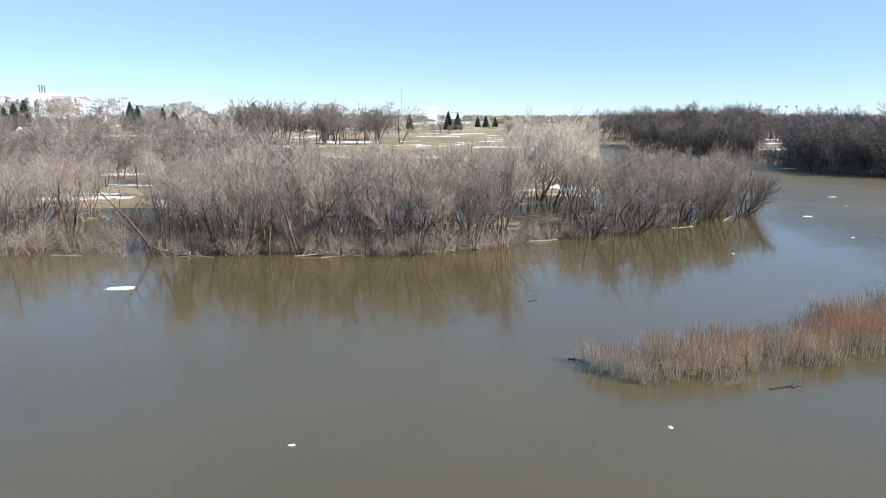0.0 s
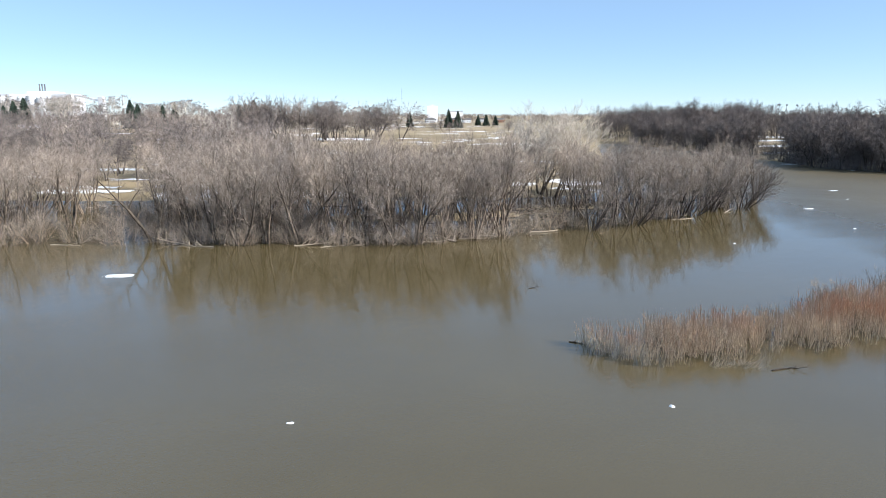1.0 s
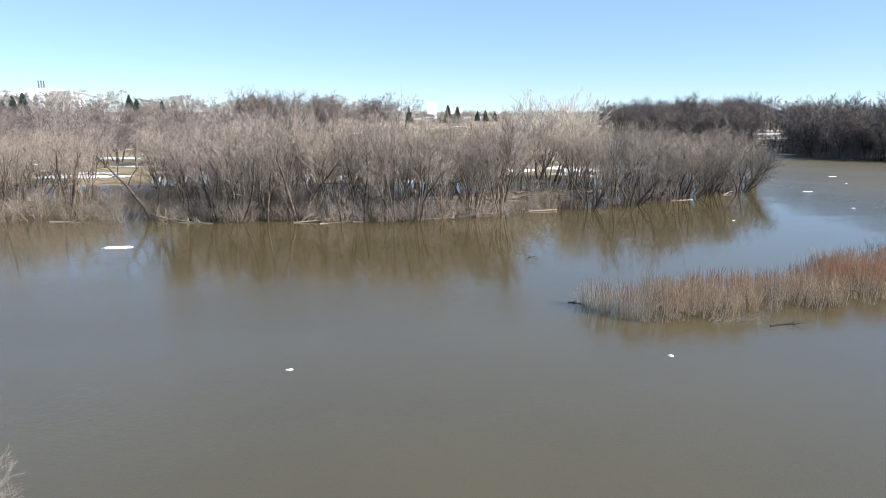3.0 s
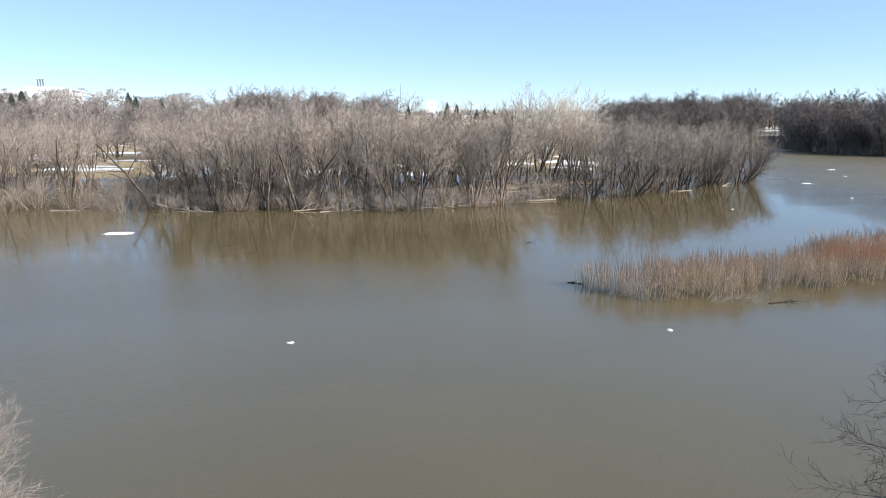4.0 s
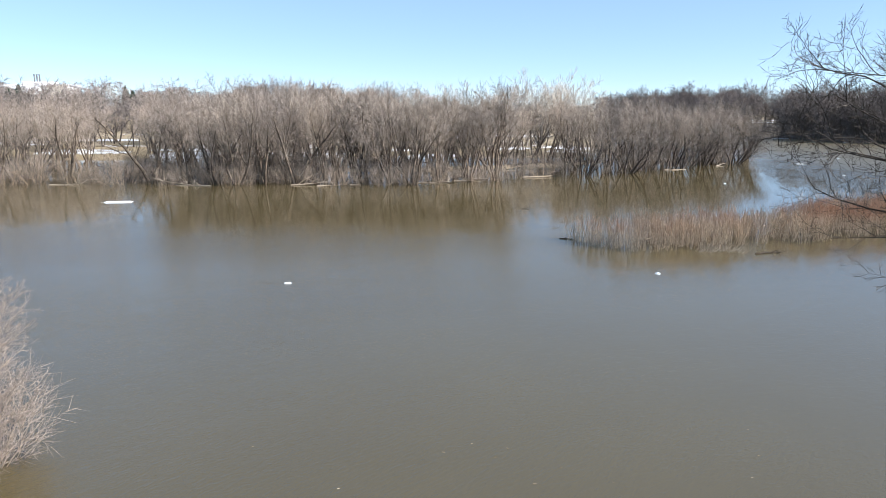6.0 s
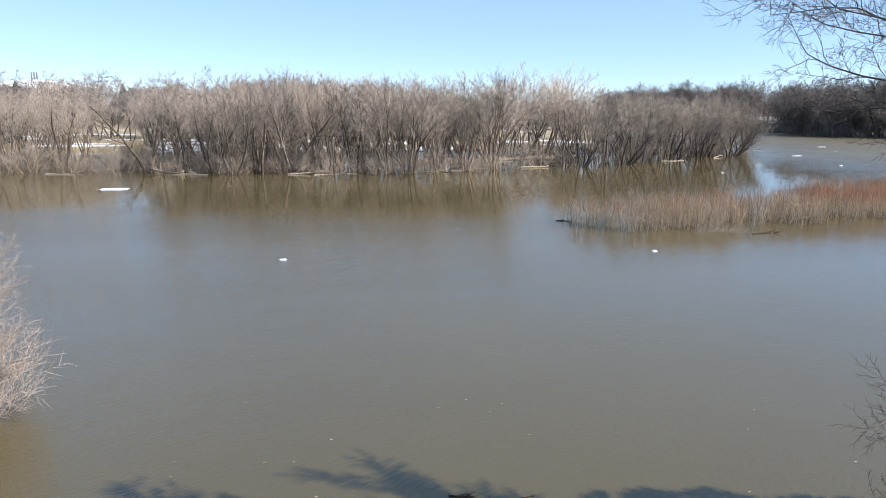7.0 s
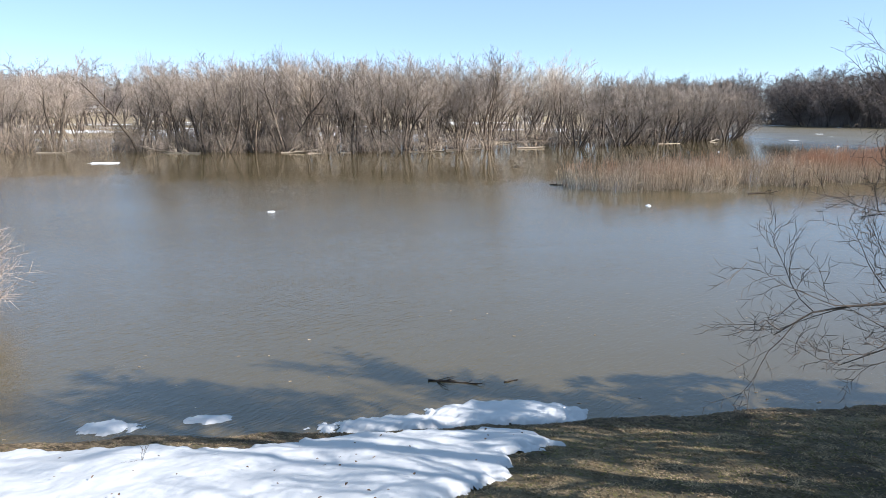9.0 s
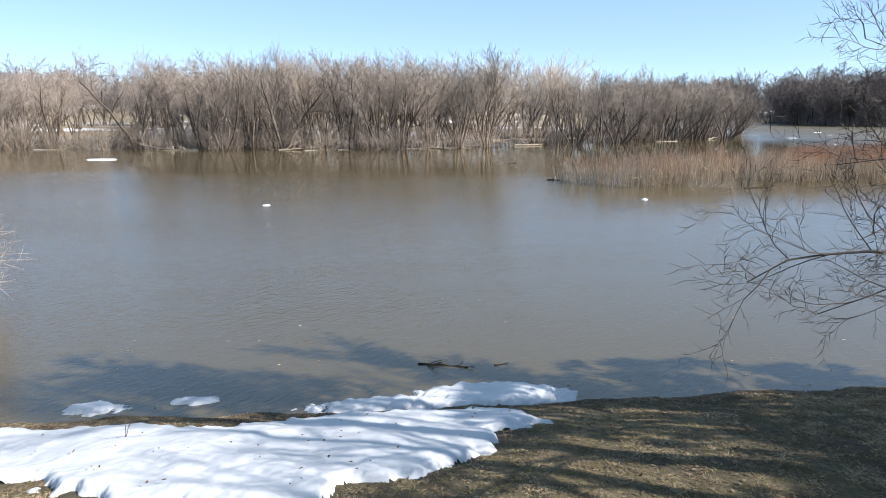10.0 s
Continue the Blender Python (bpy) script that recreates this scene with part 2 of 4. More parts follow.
def grow(rng, wood, crown, p, d, length, radius, level, spec, fine):
    """One limb and all that it carries. spec, level by level: segments, bend, rise, children, angle, child length, first child at."""
    segs, bend, rise, kids, angle, ratio, first = spec[level]
    last = level == len(spec) - 1
    if last and segs == 1:
        crown.twig(p, p + d * length, radius)
        return
    points, radii, dirs = [p.copy()], [radius], [d.copy()]
    for i in range(segs):
        d = (d + wobble(rng, bend) + Vector((0, 0, rise))).normalized()
        p = p + d * (length / segs)
        points.append(p.copy())
        dirs.append(d.copy())
        radii.append(radius * (1 - 0.82 * (i + 1) / segs))
    store = wood if level <= 1 else crown
    store.tube(points, radii, (6, 4, 3, 3, 3)[level] if radius < 0.2 else 8)
    if last:
        return
    count = max(1, round(kids * rng.uniform(0.8, 1.2)))
    spin = rng.uniform(0, 6.28)
    for k in range(count):
        at = first + (1 - first) * ((k + rng.uniform(0.1, 0.9)) / count) ** 0.75
        f = at * segs
        i = min(int(f), segs - 1)
        f -= i
        q = points[i].lerp(points[i + 1], f)
        axis = dirs[i + 1]
        spin += 2.4 + rng.uniform(-0.5, 0.5)
        out = axis.orthogonal().normalized()
        out.rotate(Matrix.Rotation(spin, 3, axis))
        lean = radians(angle * rng.uniform(0.65, 1.3))
        nd = (axis * math.cos(lean) + out * math.sin(lean)).normalized()
        here = radii[i] * (1 - f) + radii[i + 1] * f
        nl = length * ratio * rng.uniform(0.7, 1.25) * (1.05 - 0.30 * at)
        grow(rng, wood, crown, q, nd, nl, max(here * 0.55, fine), level + 1, spec, fine)


def bare_tree(name, seed, height, stems, spread, spec, bark_mat, twig_mat, girth=0.013, lean=(0, 0), sunk=1.6, fine=0.014):
    """A leafless tree: stems rise from one foot, sunk below the water or soil."""
    rng = random.Random(seed)
    wood, crown = Wood(), Wood()
    for s in range(stems):
        a = 6.28 * s / stems + rng.uniform(-0.6, 0.6)
        tilt = spread * rng.uniform(0.5, 1.2) if stems > 1 else spread * rng.uniform(0, 0.4)
        d = Vector((math.cos(a) * tilt + lean[0], math.sin(a) * tilt + lean[1], 1)).normalized()
        foot = Vector((math.cos(a) * 0.12 * stems ** 0.5, math.sin(a) * 0.12 * stems ** 0.5, -sunk))
        tall = (height * 0.79 + sunk) * (1 if s == 0 else rng.uniform(0.78, 1.0))
        grow(rng, wood, crown, foot, d, tall, height * girth * rng.uniform(0.7, 1.1), 0, spec, fine)
    top = new(name)
    part("trunk", mesh_of("trunk", wood.v, wood.f, bark_mat, True), top)
    part("crown", mesh_of("crown", crown.v, crown.f, twig_mat), top)
    return top


def fork(rng, wood, crown, p, d, length, radius, depth, top, opening, rise, spray, twig, fine):
    """A limb that divides again and again, and ends in a spray of twigs."""
    bend = (d + wobble(rng, 0.10) + Vector((0, 0, rise))).normalized()
    mid = p + d * length * 0.5
    end = mid + bend * length * 0.5
    thick = radius > 0.035
    (wood if thick else crown).tube([p, mid, end] if depth > 1 else [p, end], [radius, radius * 0.88, radius * 0.74] if depth > 1 else [radius, radius * 0.7], 7 if radius > 0.12 else 5 if thick else 3)
    if depth <= 3:
        for k in range(2):
            q = p.lerp(end, rng.uniform(0.2, 0.9))
            crown.twig(q, q + (bend + wobble(rng, 0.55)).normalized() * twig * rng.uniform(0.5, 1.1), fine)
    if depth == 0:
        for k in range(spray):
            q = mid.lerp(end, rng.random())
            crown.twig(q, q + (bend + wobble(rng, 0.62) + Vector((0, 0, rise))).normalized() * twig * rng.uniform(0.5, 1.15), fine)
        return
    turn = rng.uniform(0, 6.28)
    count = 3 if rng.random() < 0.35 else 2
    for k in range(count):
        out = bend.orthogonal().normalized()
        out.rotate(Matrix.Rotation(turn + 6.28 * k / count + rng.uniform(-0.5, 0.5), 3, bend))
        lean = radians(opening * rng.uniform(0.55, 1.35)) * (0.55 if k == 0 and count == 2 and rng.random() < 0.5 else 1)
        nd = (bend * math.cos(lean) + out * math.sin(lean)).normalized()
        fork(rng, wood, crown, end, nd, length * rng.uniform(0.62, 0.78), max(radius * rng.uniform(0.60, 0.74), fine), depth - 1, top, opening, rise, spray, twig, fine)


def fork_tree(name, seed, height, stems, spread, depth, bark_mat, twig_mat, girth, fine, lean=(0, 0), sunk=1.6, opening=27, rise=0.06, spray=6, bole=0.26, twig=0.055):
    """A leafless tree with a rounded crown of dividing limbs."""
    rng = random.Random(seed)
    wood, crown = Wood(), Wood()
    for s in range(stems):
        a = 6.28 * s / stems + rng.uniform(-0.6, 0.6)
        tilt = spread * rng.uniform(0.5, 1.2) if stems > 1 else spread * rng.uniform(0, 0.4)
        d = Vector((math.cos(a) * tilt + lean[0], math.sin(a) * tilt + lean[1], 1)).normalized()
        foot = Vector((math.cos(a) * 0.14 * stems ** 0.5, math.sin(a) * 0.14 * stems ** 0.5, -sunk))
        radius = height * girth * rng.uniform(0.75, 1.1)
        tall = 1.12 * height * bole * (1 if s == 0 else rng.uniform(0.75, 1.05))
        bottom = foot + d * sunk
        wood.tube([foot, bottom], [radius * 1.25, radius], 7)
        fork(rng, wood, crown, bottom, d, tall, radius, depth, top=None, opening=opening, rise=rise, spray=spray, twig=height * twig, fine=fine)
    top = new(name)
    part("trunk", mesh_of("trunk", wood.v, wood.f, bark_mat, True), top)
    part("crown", mesh_of("crown", crown.v, crown.f, twig_mat), top)
    return top


def scatter(kinds, spots, label, category, group, seed, size=(0.85, 1.15)):
    """Stands trees of these kinds at the spots: x, y, z, and optionally a size; the kinds themselves take the first spots."""
    rng = random.Random(seed)
    for i, spot in enumerate(spots):
        x, y, z = spot[:3]
        s = (spot[3] if len(spot) > 3 else 1.0) * rng.uniform(*size)
        m = Matrix.LocRotScale((x, y, z), Euler((0, 0, rng.uniform(0, 6.28) if len(spot) < 5 else spot[4])), (s, s, s * rng.uniform(0.95, 1.05)))
        if i < len(kinds):
            kinds[i].matrix_basis = m
            tagged(kinds[i], label, category, group)
        else:
            copy_thing_free(kinds[rng.randrange(len(kinds))], m)


def copy_thing_free(ob, m):
    """A copy whose size comes from m alone."""
    c = copy_thing(ob, Matrix())
    c.matrix_basis = m
    return c


# ---- ground and water ----
def shore(x):
    return 10.0 + 0.085 * x + 0.07 * np.sin(x * 0.9) + 0.05 * np.sin(x * 2.3 + 1)


def wavy(x, y, s):
    return np.sin(x * s + 1.3 * np.sin(y * s * 0.7)) * np.cos(y * s * 1.1 + 0.8 * np.sin(x * s * 0.6))


def lie(x, y):
    """Height of the ground."""
    x, y = np.asarray(x, float), np.asarray(y, float)
    d = shore(x) - y
    bank = np.where(d > 0, 0.26 * np.minimum(d, 5) + 0.10 * np.clip(d - 5, 0, 12), 0.30 * np.maximum(d, -5))
    bank = bank + 0.03 * wavy(x, y, 1.7) + 0.02 * wavy(x + 3, y, 4.1)
    # the far side: an island of flooded wood, fields behind it, and the outer bank of the bend
    edge = 150 + 25 * step(0, 60, x) + 6 * wavy(x, y, 0.05)
    left = step(-14, 26, y - edge) * step(-10, 25, 55 + (y - 150) * 0.17 - x)
    right_edge = 143 + np.maximum(0, 250 - y) * 1.0 - np.clip(y - 300, 0, 160) * 0.10
    right = step(-6, 14, x - right_edge + 3 * wavy(x, y, 0.08))
    far = step(440, 500, y)
    land = np.clip(np.maximum(np.maximum(left, right), far), 0, 1)
    rise = 1.0 + 0.4 * wavy(x, y, 0.03) + 5.5 * step(220, 650, y) + 2.0 * step(600, 1500, y)
    other = -1.5 + land * (1.5 + rise)
    y0 = 102.5 + 0.4 * np.maximum(0, x + 4) + 0.0032 * np.maximum(0, x + 4) ** 2
    bar = step(14, 22, y - y0) * step(46, 30, y - y0) * step(-58, -44, x) * step(66, 52, x) * step(-0.25, 0.25, wavy(x, y, 0.11) + 0.55)
    other = np.maximum(other, -1.5 + 1.62 * bar)
    return np.where(y < 60, np.where(d > -5, bank, -1.5), np.where(y > 75, other, -1.5))


def spaced(start, stop, first, growth):
    out, gap = [start], first
    while out[-1] < stop:
        out.append(out[-1] + gap)
        gap *= growth
    return out


def sheet(name, xs, ys, height, mat):
    X, Y = np.meshgrid(xs, ys)
    Z = height(X, Y)
    w = len(xs)
    verts = np.stack([X, Y, Z], -1).reshape(-1, 3).tolist()
    faces = [(j * w + i, j * w + i + 1, (j + 1) * w + i + 1, (j + 1) * w + i) for j in range(len(ys) - 1) for i in range(w - 1)]
    return new(name, mesh_of(name, verts, faces, mat, True))


side = spaced(13, 4600, 0.2, 1.09)
xs = [-(v - 3) for v in reversed(side)] + list(np.arange(-9.85, 13, 0.15)) + side
ys = [-v for v in reversed(spaced(-3, 300, 0.3, 1.12))] + list(np.arange(3.12, 12, 0.12)) + spaced(12, 4700, 0.3, 1.045)
ground = tagged(sheet("ground", xs, ys, lie, GROUND), "river bank and fields of dead grass with old snow drifts", "ground", kind="structure")
wx = [-4600, -600, -200, -60, 0, 60, 200, 600, 4600]
wy = [6, 20, 60, 150, 400, 800]
water = tagged(sheet("water", wx, wy, lambda X, Y: X * 0.0, WATER), "wide muddy brown river in flood reflecting sky and trees", "river", kind="structure")


# ---- far wood ----
# level by level: segments, bend, rise, children, angle, child length, first child at
BRUSH = [(4, 0.10, 0.03, 8, 40, 0.5, 0.1), (2, 0.14, 0.05, 9, 42, 0.6, 0.1), (1, 0, 0, 0, 0, 0, 0)]
FAN = [(7, 0.125, 0.015, 12, 44, 0.36, 0.36), (4, 0.11, 0.07, 8, 38, 0.46, 0.2), (2, 0.11, 0.05, 7, 36, 0.55, 0.15), (1, 0, 0, 0, 0, 0, 0)]
BROOM = [(7, 0.125, 0.02, 12, 40, 0.34, 0.40), (4, 0.10, 0.075, 8, 35, 0.48, 0.2), (2, 0.10, 0.05, 7, 34, 0.58, 0.15), (1, 0, 0, 0, 0, 0, 0)]
REACH = [(7, 0.09, 0.035, 12, 40, 0.42, 0.26), (4, 0.10, 0.09, 8, 38, 0.42, 0.18), (2, 0.10, 0.05, 7, 36, 0.52, 0.1), (1, 0, 0, 0, 0, 0, 0)]
ROUND = [(4, 0.10, 0.0, 10, 52, 0.50, 0.24), (3, 0.13, 0.04, 9, 48, 0.48, 0.15), (1, 0.1, 0.03, 8, 44, 0.6, 0.1), (1, 0, 0, 0, 0, 0, 0)]
VASE = [(6, 0.05, 0.0, 12, 34, 0.38, 0.25), (4, 0.07, 0.05, 8, 32, 0.44, 0.2), (2, 0.08, 0.03, 6, 34, 0.5, 0.1), (1, 0, 0, 0, 0, 0, 0)]
flood_trees = [bare_tree("flood_tree", 10 + i, 14.5 + i % 3, 3 + i % 2, 0.32, FAN, BARK_GREY, TWIG_GREY, 0.018, fine=0.017) for i in range(5)]
pole_trees = [bare_tree("pole_tree", 30 + i, 15.5 + i % 2, 4 + i % 2, 0.18, BROOM, BARK_GREY, TWIG_GREY, 0.0155, fine=0.017) for i in range(4)]
back_trees = [bare_tree("wood_tree", 20 + i, 15.5 + i % 2, 4, 0.24, BROOM, BARK_GREY, TWIG_GREY, 0.0125, fine=0.0205) for i in range(4)]
leaning_trees = [bare_tree("leaning_tree", 50 + i, 12.5, 5, 0.62, REACH, BARK_DARK, TWIG_GREY, 0.021, (0.40, -0.12), fine=0.017) for i in range(3)]
saplings = [bare_tree("sapling", 55 + i, 6.5, 6, 0.32, [BROOM[0], (3, 0.08, 0.08, 7, 30, 0.5, 0.15), (1, 0, 0, 0, 0, 0, 0)], STEM_BROWN, TWIG_GREY, 0.007, fine=0.011) for i in range(3)]
shrubs = [bare_tree("shrub", 60 + i, 3.6 + 0.4 * i, 10, 0.8, BRUSH, BARK_BIRCH, TWIG_GREY, 0.008, sunk=0.9, fine=0.010) for i in range(4)]
park_trees = [bare_tree("park_tree", 70 + i, 14.5, 2, 0.24, ROUND, BARK_DARK, TWIG_PARK, 0.016, sunk=0.6, fine=0.040) for i in range(4)]
dark_trees = [bare_tree("dark_tree", 80 + i, 14.6, 2, 0.26, ROUND, BARK_DARK, TWIG_DARK, 0.014, sunk=1.8, fine=0.042) for i in range(5)]
pale_trees = [bare_tree("cottonwood", 90 + i, 24, 9, 0.55, VASE, BARK_PALE, TWIG_PALE, 0.0125, fine=0.036) for i in range(2)]


def front(x):
    """The waterside edge of the far wood."""
    return 102.5 + 0.4 * max(0, x + 4) + 0.0032 * max(0, x + 4) ** 2


def wet(x, y, deep=-0.05):
    """Where a tree's foot stands: on the soil, or at the water's face over its sunken foot."""
    return max(float(lie(x, y)), deep)


rng = random.Random(5)
flood_spots, pole_spots, shrub_spots, back_spots = [], [], [], []
for row in range(9):
    x = -104.0
    while x < 78:
        y = front(x) + 3 + row * 8.0 + rng.uniform(-2.5, 2.5)
        pocket = 13.5 < x < 25.5 and row < 4 or -68 < x < -49.0 and row < 5
        if not pocket and not (x > 62 and row > 3) and not (row > 5 and x > -34) and not (x < -54 and row > 1 and rng.random() < 0.55):
            spot = (x, y, wet(x, y), 0.97 if -54 < x < -6 else 0.95 if x < 30 else 0.90)
            if row > 2:
                back_spots.append((x, y, spot[2], spot[3] * (1.1 if -40 < x < 30 else 1.0)))
            elif -46 < x < 12 and rng.random() < 0.6:
                pole_spots.append(spot)
            else:
                flood_spots.append(spot)
        x += rng.uniform(3.4, 5.6) if -54 < x < 12 else rng.uniform(4.6, 8.2)
x = -75.0
while x < 74:
    shrub_spots.append((x, front(x) + rng.uniform(-1.0, 3.0), -0.05, rng.uniform(0.6, 1.3)))
    x += rng.uniform(1.5, 3.6) if -46 < x < 6 else rng.uniform(3.0, 6.0)
scatter(flood_trees, flood_spots, "leafless grey-brown tree standing in flood water", "tree", "flooded wood", 1, (0.95, 1.04))
scatter(pole_trees, pole_spots, "slender leafless tree with upright stems in flood water", "tree", "flooded wood", 2, (0.95, 1.04))
scatter(back_trees, back_spots, "leafless grey-brown tree deep in the flooded wood", "tree", "flooded wood", 13, (0.95, 1.04))
scatter(leaning_trees, [(26.6, 116.5, 0, 0.78, 0.1), (35.8, 123, 0, 0.88, -0.2), (47.5, 130.5, 0, 0.86, 0.0), (50.8, 134, 0, 0.95, 0.25), (57, 139.2, 0, 0.9, 0.2), (66, 145, 0, 0.85, -0.1), (42, 128.5, 0, 0.85, 0.3), (61, 146, 0, 1.0, 0.0), (69, 149, 0, 0.85, 0.1)],
        "dark leafless tree leaning out over the flood water", "tree", "leaning trees", 3, (0.95, 1.05))
scatter(shrubs, shrub_spots, "tan leafless shrub at the water's edge", "shrub", "waterside shrubs", 4)
gnarled = bare_tree("gnarled_tree", 58, 13, 3, 0.5, REACH, BARK_DARK, TWIG_PARK, 0.026, (0.0, 0.0), 1.0, 0.018)
gnarled.matrix_basis = pose(24.8, 168, wet(24.8, 168))
tagged(gnarled, "dark gnarled leafless tree with forking limbs", "tree")
for k, (x, y, turn, size) in enumerate(((-39.5, 102.6, 35, 1.0), (0.6, 106.6, 150, 0.62), (-58.5, 104.2, 20, 0.8))):
    fallen = bare_tree("fallen_tree", 66 + k, 6.2, 3, 0.5, [(5, 0.16, 0.0, 8, 45, 0.4, 0.2), (3, 0.15, 0.02, 6, 45, 0.5, 0.15), (1, 0, 0, 0, 0, 0, 0)], DRIFTWOOD, DRIFTWOOD, 0.016, sunk=0.4, fine=0.016)
    fallen.matrix_basis = Matrix.LocRotScale((x, y, 0.25), Euler((radians(-62), 0, radians(turn))), (size, size, size))
    tagged(fallen, "bleached fallen tree lying half in the flood water", "fallen tree", "fallen trees")
raft, rd = Wood(), random.Random(67)
for k in range(650):
    x = rd.uniform(15, 37)
    foot = Vector((x, 138 + 0.55 * (x - 15) + rd.gauss(0, 2.2), rd.uniform(-0.05, 0.35)))
    raft.twig(foot, foot + Vector((rd.gauss(0, 1.0), rd.gauss(0, 0.5), rd.uniform(-0.15, 0.5))), rd.uniform(0.02, 0.07))
tagged(new("debris_raft", mesh_of("debris_raft", raft.v, raft.f, WET_WOOD)), "dark raft of drifted sticks caught between the trees", "flood debris", kind="stuff")
sapling_spots = []
for i in range(44):
    x = rng.uniform(-98, 72) if i % 3 else rng.uniform(-46, 12)
    y = front(x) + rng.uniform(0.5, 12)
    sapling_spots.append((x, y, wet(x, y), rng.uniform(0.7, 1.3)))
scatter(saplings, sapling_spots, "slim leafless sapling clump in the flood water", "tree", "flooded saplings", 17)
scatter(pale_trees, [(26, 203, wet(26, 203), 0.88), (41, 208, wet(41, 208), 0.92), (33, 214, wet(33, 214), 0.95), (-110, 330, wet(-110, 330), 0.8)],
        "tall pale leafless cottonwood with a wide crown", "tree", "cottonwoods", 5, (0.97, 1.03))

park_spots = []
for i in range(20):
    x, y = rng.uniform(-132, -80), rng.uniform(415, 450)
    park_spots.append((x, y, wet(x, y), 1.75))
for i in range(24):
    x, y = rng.uniform(-82, -24), rng.uniform(415, 470)
    park_spots.append((x, y, wet(x, y), 1.5))
for i in range(150):
    y = 168 + 460 * rng.random() ** 1.3
    x = -y * (0.27 + 0.53 * rng.random())
    park_spots.append((x, y, wet(x, y), rng.uniform(0.9, 1.4)))
for i in range(26):
    y = rng.uniform(520, 700)
    x = -y * rng.uniform(-0.10, 0.27)
    park_spots.append((x, y, wet(x, y), rng.uniform(0.5, 0.8)))
for i in range(9):
    x, y = rng.uniform(38, 58), rng.uniform(270, 380)
    park_spots.append((x, y, wet(x, y), rng.uniform(0.5, 0.8)))
scatter(park_trees, park_spots, "leafless spreading tree on dead grass with snow patches", "tree", "park trees", 6)
dark_spots = []


def outer(x, y):
    """Whether a tree may stand here: the flooded gap in the outer bank stays open."""
    return not (0.468 < x / y < 0.522 and y < 440)


def bank_x(y):
    """The waterline of the outer bank."""
    return 143 + max(0, 250 - y) - 0.10 * min(max(y - 300, 0), 160)


for i in range(70):
    y = 214 + 3.6 * i + rng.uniform(-3, 3)
    x = bank_x(y) + 5 + rng.uniform(-3, 6)
    if outer(x, y):
        dark_spots.append((x, y, wet(x, y), rng.uniform(0.95, 1.25)))
for i in range(150):
    y = 228 + 400 * rng.random() ** 1.4
    edge = bank_x(y)
    x = edge + 9 + (max(0.76 * y, edge + 18) - edge) * rng.random() ** 1.2
    if outer(x, y):
        dark_spots.append((x, y, wet(x, y), rng.uniform(1.1, 1.4)))
for i in range(64):
    y = 476 + 150 * rng.random() ** 1.5
    x = y * rng.uniform(0.215, 0.46)
    dark_spots.append((x, y, wet(x, y), rng.uniform(1.2, 1.5)))
scatter(dark_trees, dark_spots, "dark leafless tree on the outer bank of the bend", "tree", "outer bank trees", 7)

# the far row's paleness is haze put into its colours
far_pale = [fork_tree("far_cottonwood", 95 + i, 21, 3, 0.3, 5, BARK_PALE, TWIG_HAZE, 0.010, 0.055, opening=27, spray=6, twig=0.07, bole=0.32) for i in range(2)]
pale_spots = []
for i in range(74):
    y = rng.uniform(640, 780)
    x = -y * (rng.uniform(0.48, 0.72) if i < 30 else rng.uniform(0.27, 0.48) if i < 62 else rng.uniform(0.12, 0.27))
    pale_spots.append((x, y, wet(x, y), rng.uniform(1.15, 1.6) if i < 30 else rng.uniform(0.8, 1.2)))
scatter(far_pale, pale_spots, "leafless cottonwood in a distant row, haze painted into its colour", "tree", "distant cottonwoods", 14)


def undergrowth(count, spot, tall, girth, seed):
    """Thin standing stems too many to count."""
    r, w, made = random.Random(seed), Wood(), 0
    while made < count:
        x, y = spot(r)
        if noise.noise(Vector((x * 0.09, y * 0.09, seed))) < r.uniform(-0.35, 0.25):
            continue
        made += 1
        h = r.uniform(*tall)
        foot = Vector((x, y, max(float(lie(x, y)), -0.4) - 0.1))
        tip = foot + Vector((r.gauss(0, 0.2), r.gauss(0, 0.2), 1)) * h
        w.twig(foot, tip, girth * r.uniform(0.6, 1.3))
        for k in range(4):
            q = foot.lerp(tip, r.uniform(0.2, 0.8))
            w.twig(q, q + Vector((r.gauss(0, 0.22), r.gauss(0, 0.22), r.uniform(0.1, 0.35))) * h * 0.8, girth * 0.45)
    return w


def in_wood(r):
    x = r.uniform(-60, 68) if r.random() < 0.85 else r.uniform(-104, -50)
    return x, front(x) + 3 + 40 * r.random() ** 1.1


def on_outer_bank(r):
    y = 214 + 260 * r.random() ** 1.4
    return bank_x(y) + 3 + 22 * r.random() ** 2, y


under = undergrowth(3400, in_wood, (1.5, 6.0), 0.036, 3)
tagged(new("undergrowth", mesh_of("undergrowth", under.v, under.f, STEM_BROWN)), "tangled brown saplings and brush in the flooded wood", "undergrowth", kind="stuff")
def in_outer_wood(r):
    while True:
        y = 250 + 480 * r.random() ** 1.2
        edge = bank_x(y) + 8 if y < 470 else 0.215 * y
        x = edge + (0.74 * y - edge) * r.random()
        if x > edge and outer(x, y):
            return x, y


under = undergrowth(3600, on_outer_bank, (2.0, 7.0), 0.09, 4)
thick = undergrowth(5200, in_outer_wood, (5.0, 13.0), 0.12, 6)
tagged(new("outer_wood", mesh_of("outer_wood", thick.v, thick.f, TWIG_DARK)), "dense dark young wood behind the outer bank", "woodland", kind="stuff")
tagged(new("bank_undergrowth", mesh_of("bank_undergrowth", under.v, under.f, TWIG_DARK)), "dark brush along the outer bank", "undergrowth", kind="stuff")


